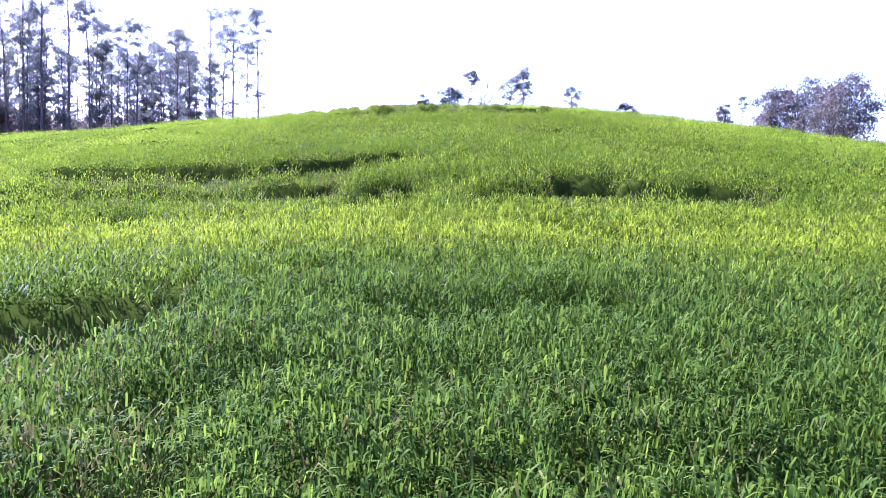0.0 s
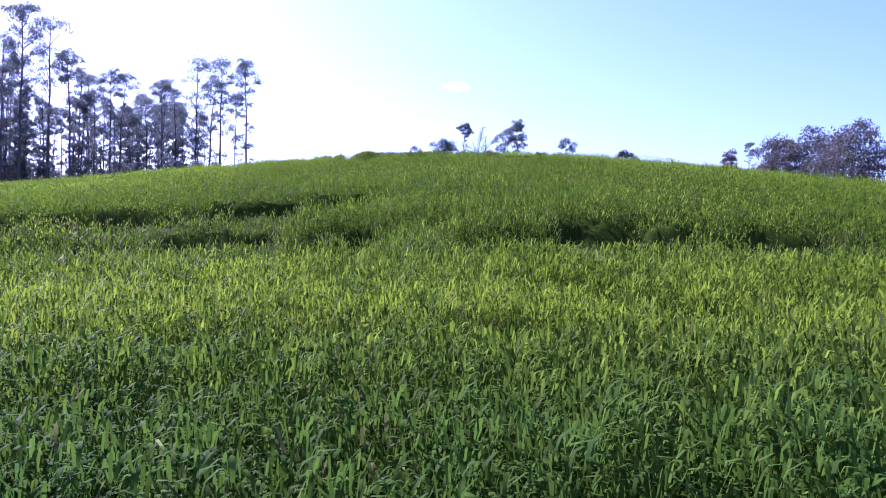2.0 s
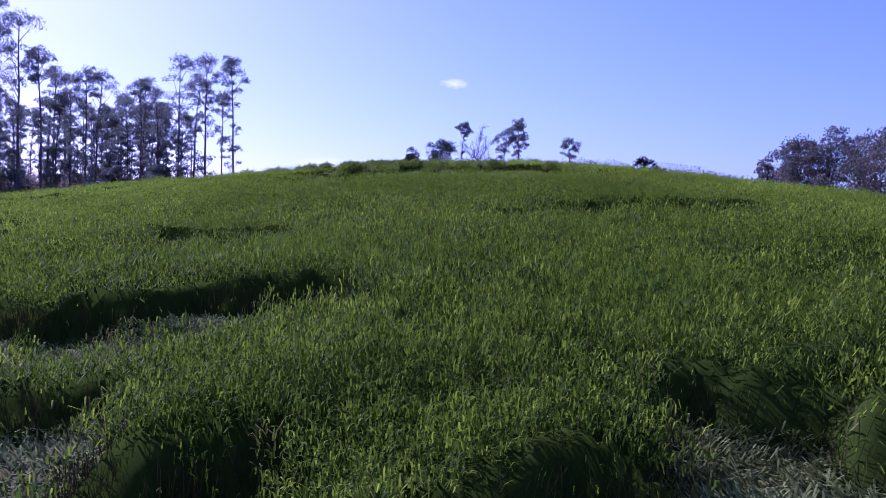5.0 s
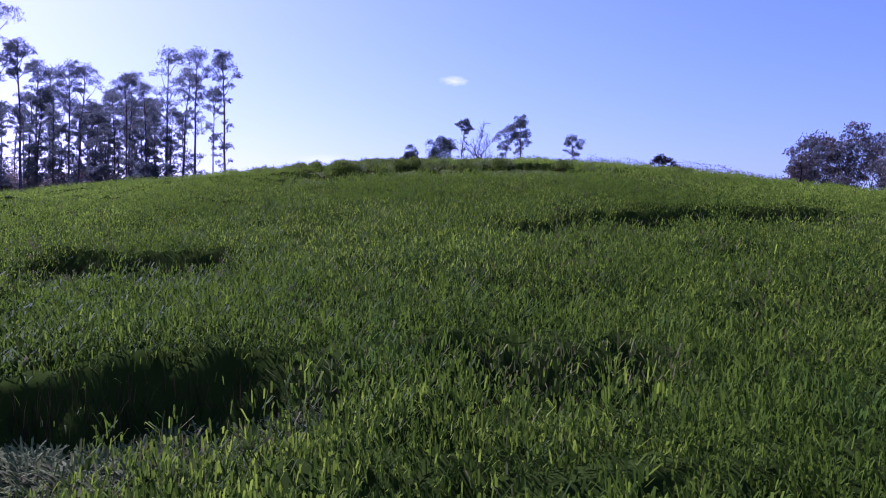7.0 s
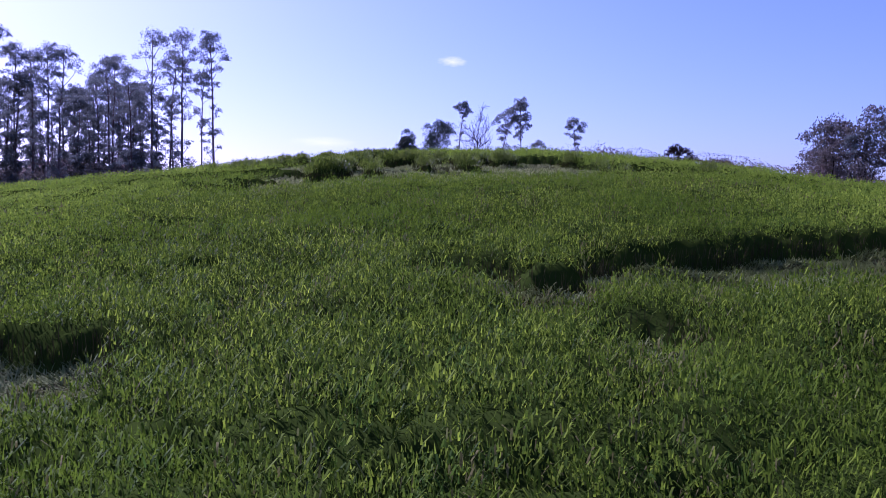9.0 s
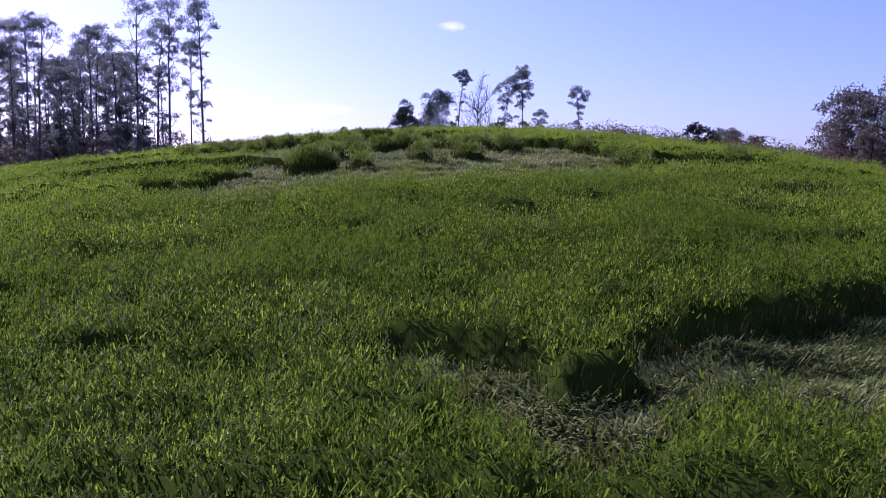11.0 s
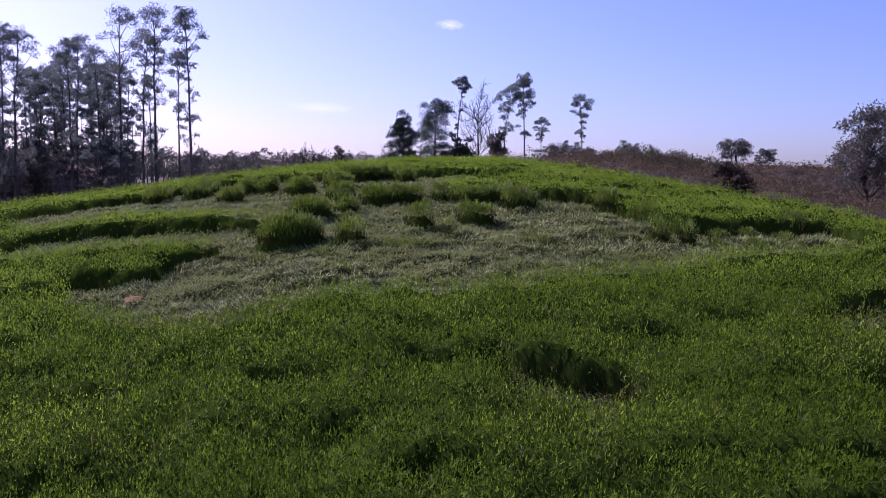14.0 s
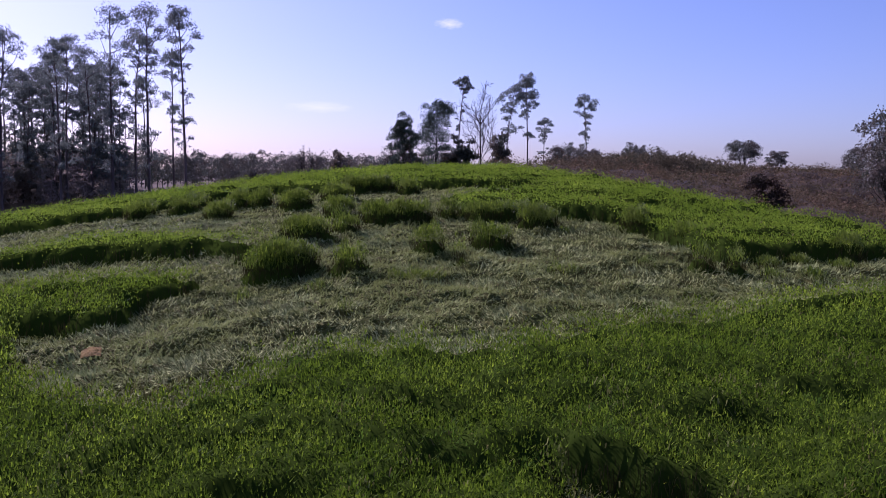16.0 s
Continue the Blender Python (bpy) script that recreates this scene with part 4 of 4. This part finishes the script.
tall = scrub_tall(sx, sy)
size = np.maximum(1, (sy - 40) / 45) ** 0.8
at = np.stack([sx, sy, ground_height(sx, sy) + tall * rng.uniform(0.45, 1.04, n)], 1)
way, off = rng.normal(0, 1, (n, 3)), rng.normal(0, 1, (n, 3))
way, off = way / np.linalg.norm(way, axis=1)[:, None], off / np.linalg.norm(off, axis=1)[:, None]
span = (0.085 * size * rng.uniform(0.6, 1.5, n))[:, None]
verts = np.stack([at - way * span, at + off * span * 0.6, at + way * span], 1).reshape(-1, 3)
body_v, body_t = sheet(np.arange(0, 131, 0.9), np.arange(62, 241, 0.9), lambda x, y: ground_height(x, y) + 0.58 * scrub_tall(x, y) * ramp01(x - right_edge(np.minimum(y, 124)), 0.6, 2.4) - 0.05)
mid = body_v[body_t].mean(1)
body_t = body_t[scrub_density(mid[:, 0], mid[:, 1]) > 0]
scrub = part("scrub", mesh_of("scrub", body_v, body_t), SCRUB_BODY)
part("scrub_leaves", mesh_of("scrub_leaves", verts, np.arange(3 * n).reshape(n, 3)), SCRUB_LEAF, scrub)
tagged(scrub, "dry reddish-brown bracken and scrub beside the field", "scrub", kind="stuff")

# ---- far woods ----
fr = np.random.default_rng(31)
pieces, hill = [], []


def far_tree(px, py, hh, half, n, size, pieces):
    """A slim trunk under a rounded crown, far off."""
    z = float(ground_height(px, py))
    pieces.append(tube([(px, py, z - 0.5), (px + fr.normal(0, 0.3), py, z + hh * 0.85)], [0.13, 0.05], 3))
    for k in range(4):
        u = (0.96, 0.82, 0.62, 0.4)[k]
        pieces.append(cap(fr, (px + fr.normal(0, half * 0.45), py + fr.normal(0, half * 0.4), z + hh * u - half * 0.5), half * fr.uniform(0.6, 0.95), n // 4, size, 1.1))
    pieces.append(leaf_cloud(fr, (px, py, z + hh * 0.22), half * 1.3, n // 3, size * 1.3, 0.9))


for dist, h, step in ((205, 6.2, 1.6), (235, 7.4, 1.9), (290, 8.6, 2.3), (360, 9.5, 2.9), (450, 11.5, 3.6)):
    for x in np.arange(-0.62 * dist, 0.02 * dist, step):
        far_tree(x + fr.normal(0, 1.2), dist + fr.normal(0, 9), h * fr.uniform(0.75, 1.1), h * 0.25, 260, 0.16 + dist * 0.0005, pieces)
for dist, step in ((250, 1.7), (300, 2.1), (380, 3.0)):
    for x in np.arange(0.1 * dist, 0.72 * dist, step):
        px, py = x + fr.normal(0, 1.5), dist + fr.normal(0, 8)
        far_tree(px, py, 8.6 + (dist - 40) * fr.uniform(0.003, 0.012) - float(ground_height(px, py)), 1.5, 150, 0.2 + dist * 0.0005, hill)
for x in np.arange(-150, -48, 1.5):
    for y in (172, 186):
        far_tree(x + fr.normal(0, 0.8), y + fr.normal(0, 4), fr.uniform(6, 11), 1.8, 120, 0.24, pieces)
for y in np.arange(176, 220, 6.0):
    for x in np.arange(18, 62, 2.3):
        top = 13.3 - 0.011 * max(x - 42, 0) ** 2 - 0.004 * max(42 - x, 0) ** 2
        px, py = x * y / 200 + fr.normal(0, 0.6), y + fr.normal(0, 1.2)
        far_tree(px, py, top - (200 - y) * 0.03 + fr.normal(0, 0.45) - float(ground_height(px, py)), 1.9, 460, 0.2, hill)
thick = []
for i in range(430):
    t, back = fr.random(), fr.uniform(0, 26)
    px, py, hh = -45 - 62 * t - back * 0.35 + fr.normal(0, 1), 151 - 40 * t + back, fr.uniform(2.2, 6.5)
    z = float(ground_height(px, py))
    thick.append(tube([(px, py, z - 0.5), (px + fr.normal(0, 0.4), py, z + hh)], [0.07, 0.03], 3))
    for _ in range(4):
        thick.append(leaf_cloud(fr, (px + fr.normal(0, 0.8), py, z + hh * fr.uniform(0.05, 0.95)), 1.3, 26, 0.26))
thicket = part("thicket", mesh_of("thicket", *merged(thick)), THICKET_LEAF)
tagged(thicket, "dark brown undergrowth below the eucalyptus belt", "undergrowth", kind="stuff")
woods = part("distant_woods", mesh_of("distant_woods", *merged(pieces)), FAR_LEAF)
tagged(woods, "hazy distant eucalyptus plantations on the horizon", "woods", kind="stuff")

hillside = part("hillside_woods", mesh_of("hillside_woods", *merged(hill)), HILL_LEAF)
tagged(hillside, "brown-green rounded young woods above the dry scrub", "woods", kind="stuff")

# ---- a small white cloud, far off ----
def cloud_material(thick):
    m = bpy.data.materials.new("cloud")
    m.use_nodes = True
    nt = m.node_tree
    nt.nodes.remove(nt.nodes["Principled BSDF"])
    tc = nt.nodes.new("ShaderNodeTexCoord")
    ns = nt.nodes.new("ShaderNodeTexNoise")
    ns.inputs["Scale"].default_value, ns.inputs["Detail"].default_value = 2.2, 5
    nt.links.new(tc.outputs["Object"], ns.inputs["Vector"])
    ln = nt.nodes.new("ShaderNodeVectorMath")
    ln.operation = "LENGTH"
    nt.links.new(tc.outputs["Object"], ln.inputs[0])
    sb = nt.nodes.new("ShaderNodeMath")
    sb.operation = "SUBTRACT"
    nt.links.new(ns.outputs[0], sb.inputs[0])
    nt.links.new(ln.outputs["Value"], sb.inputs[1])
    mr = nt.nodes.new("ShaderNodeMapRange")
    mr.inputs[1].default_value, mr.inputs[2].default_value, mr.inputs[4].default_value = -0.5, 0.5, thick
    nt.links.new(sb.outputs[0], mr.inputs[0])
    em = nt.nodes.new("ShaderNodeEmission")
    em.inputs[0].default_value, em.inputs[1].default_value = (1, 0.97, 0.95, 1), 1.1
    tr = nt.nodes.new("ShaderNodeBsdfTransparent")
    mx = nt.nodes.new("ShaderNodeMixShader")
    nt.links.new(mr.outputs[0], mx.inputs[0])
    nt.links.new(tr.outputs[0], mx.inputs[1])
    nt.links.new(em.outputs[0], mx.inputs[2])
    nt.links.new(mx.outputs[0], nt.nodes["Material Output"].inputs[0])
    return m


for x, z, w, h, thick in ((16, 559, 56, 22, 0.42), (-455, 255, 130, 24, 0.22)):
    v, t = sheet(np.linspace(-1, 1, 9), np.linspace(-1, 1, 9), lambda a, b: 0.15 * (a * a + b * b))
    c = part("cloud", mesh_of("cloud", v, t), cloud_material(thick))
    c.matrix_basis = pose(x, 3000, z, 90, 0, 0) @ Matrix.Diagonal((w, h, 20, 1))
    tagged(c, "small soft white cloud in the blue sky", "cloud", kind="structure")


# ---- a bare spot of red soil in the flattened crop ----
v, t = sheet(np.linspace(-1, 1, 15), np.linspace(-1, 1, 15), lambda a, b: 0.1 * np.maximum(1 - a * a - b * b, -0.6) + 0.05 * lattice(a * 4, b * 4, 21))
RED_SOIL = plain_material("red soil", (0.11, 0.07, 0.012), (0.20, 0.125, 0.025), 5.0, 0.95, None, 0.5)
spot = part("bare_soil", mesh_of("bare_soil", v, t), RED_SOIL)
spot.matrix_basis = pose(-9.5, 60.5, float(inner_height(np.array([-9.5]), np.array([60.5]))[0]) + 0.06, 4, -2, 20) @ Matrix.Diagonal((0.25, 0.45, 0.6, 1))
tagged(spot, "bare red soil showing at the edge of flattened crop", "soil", kind="structure")
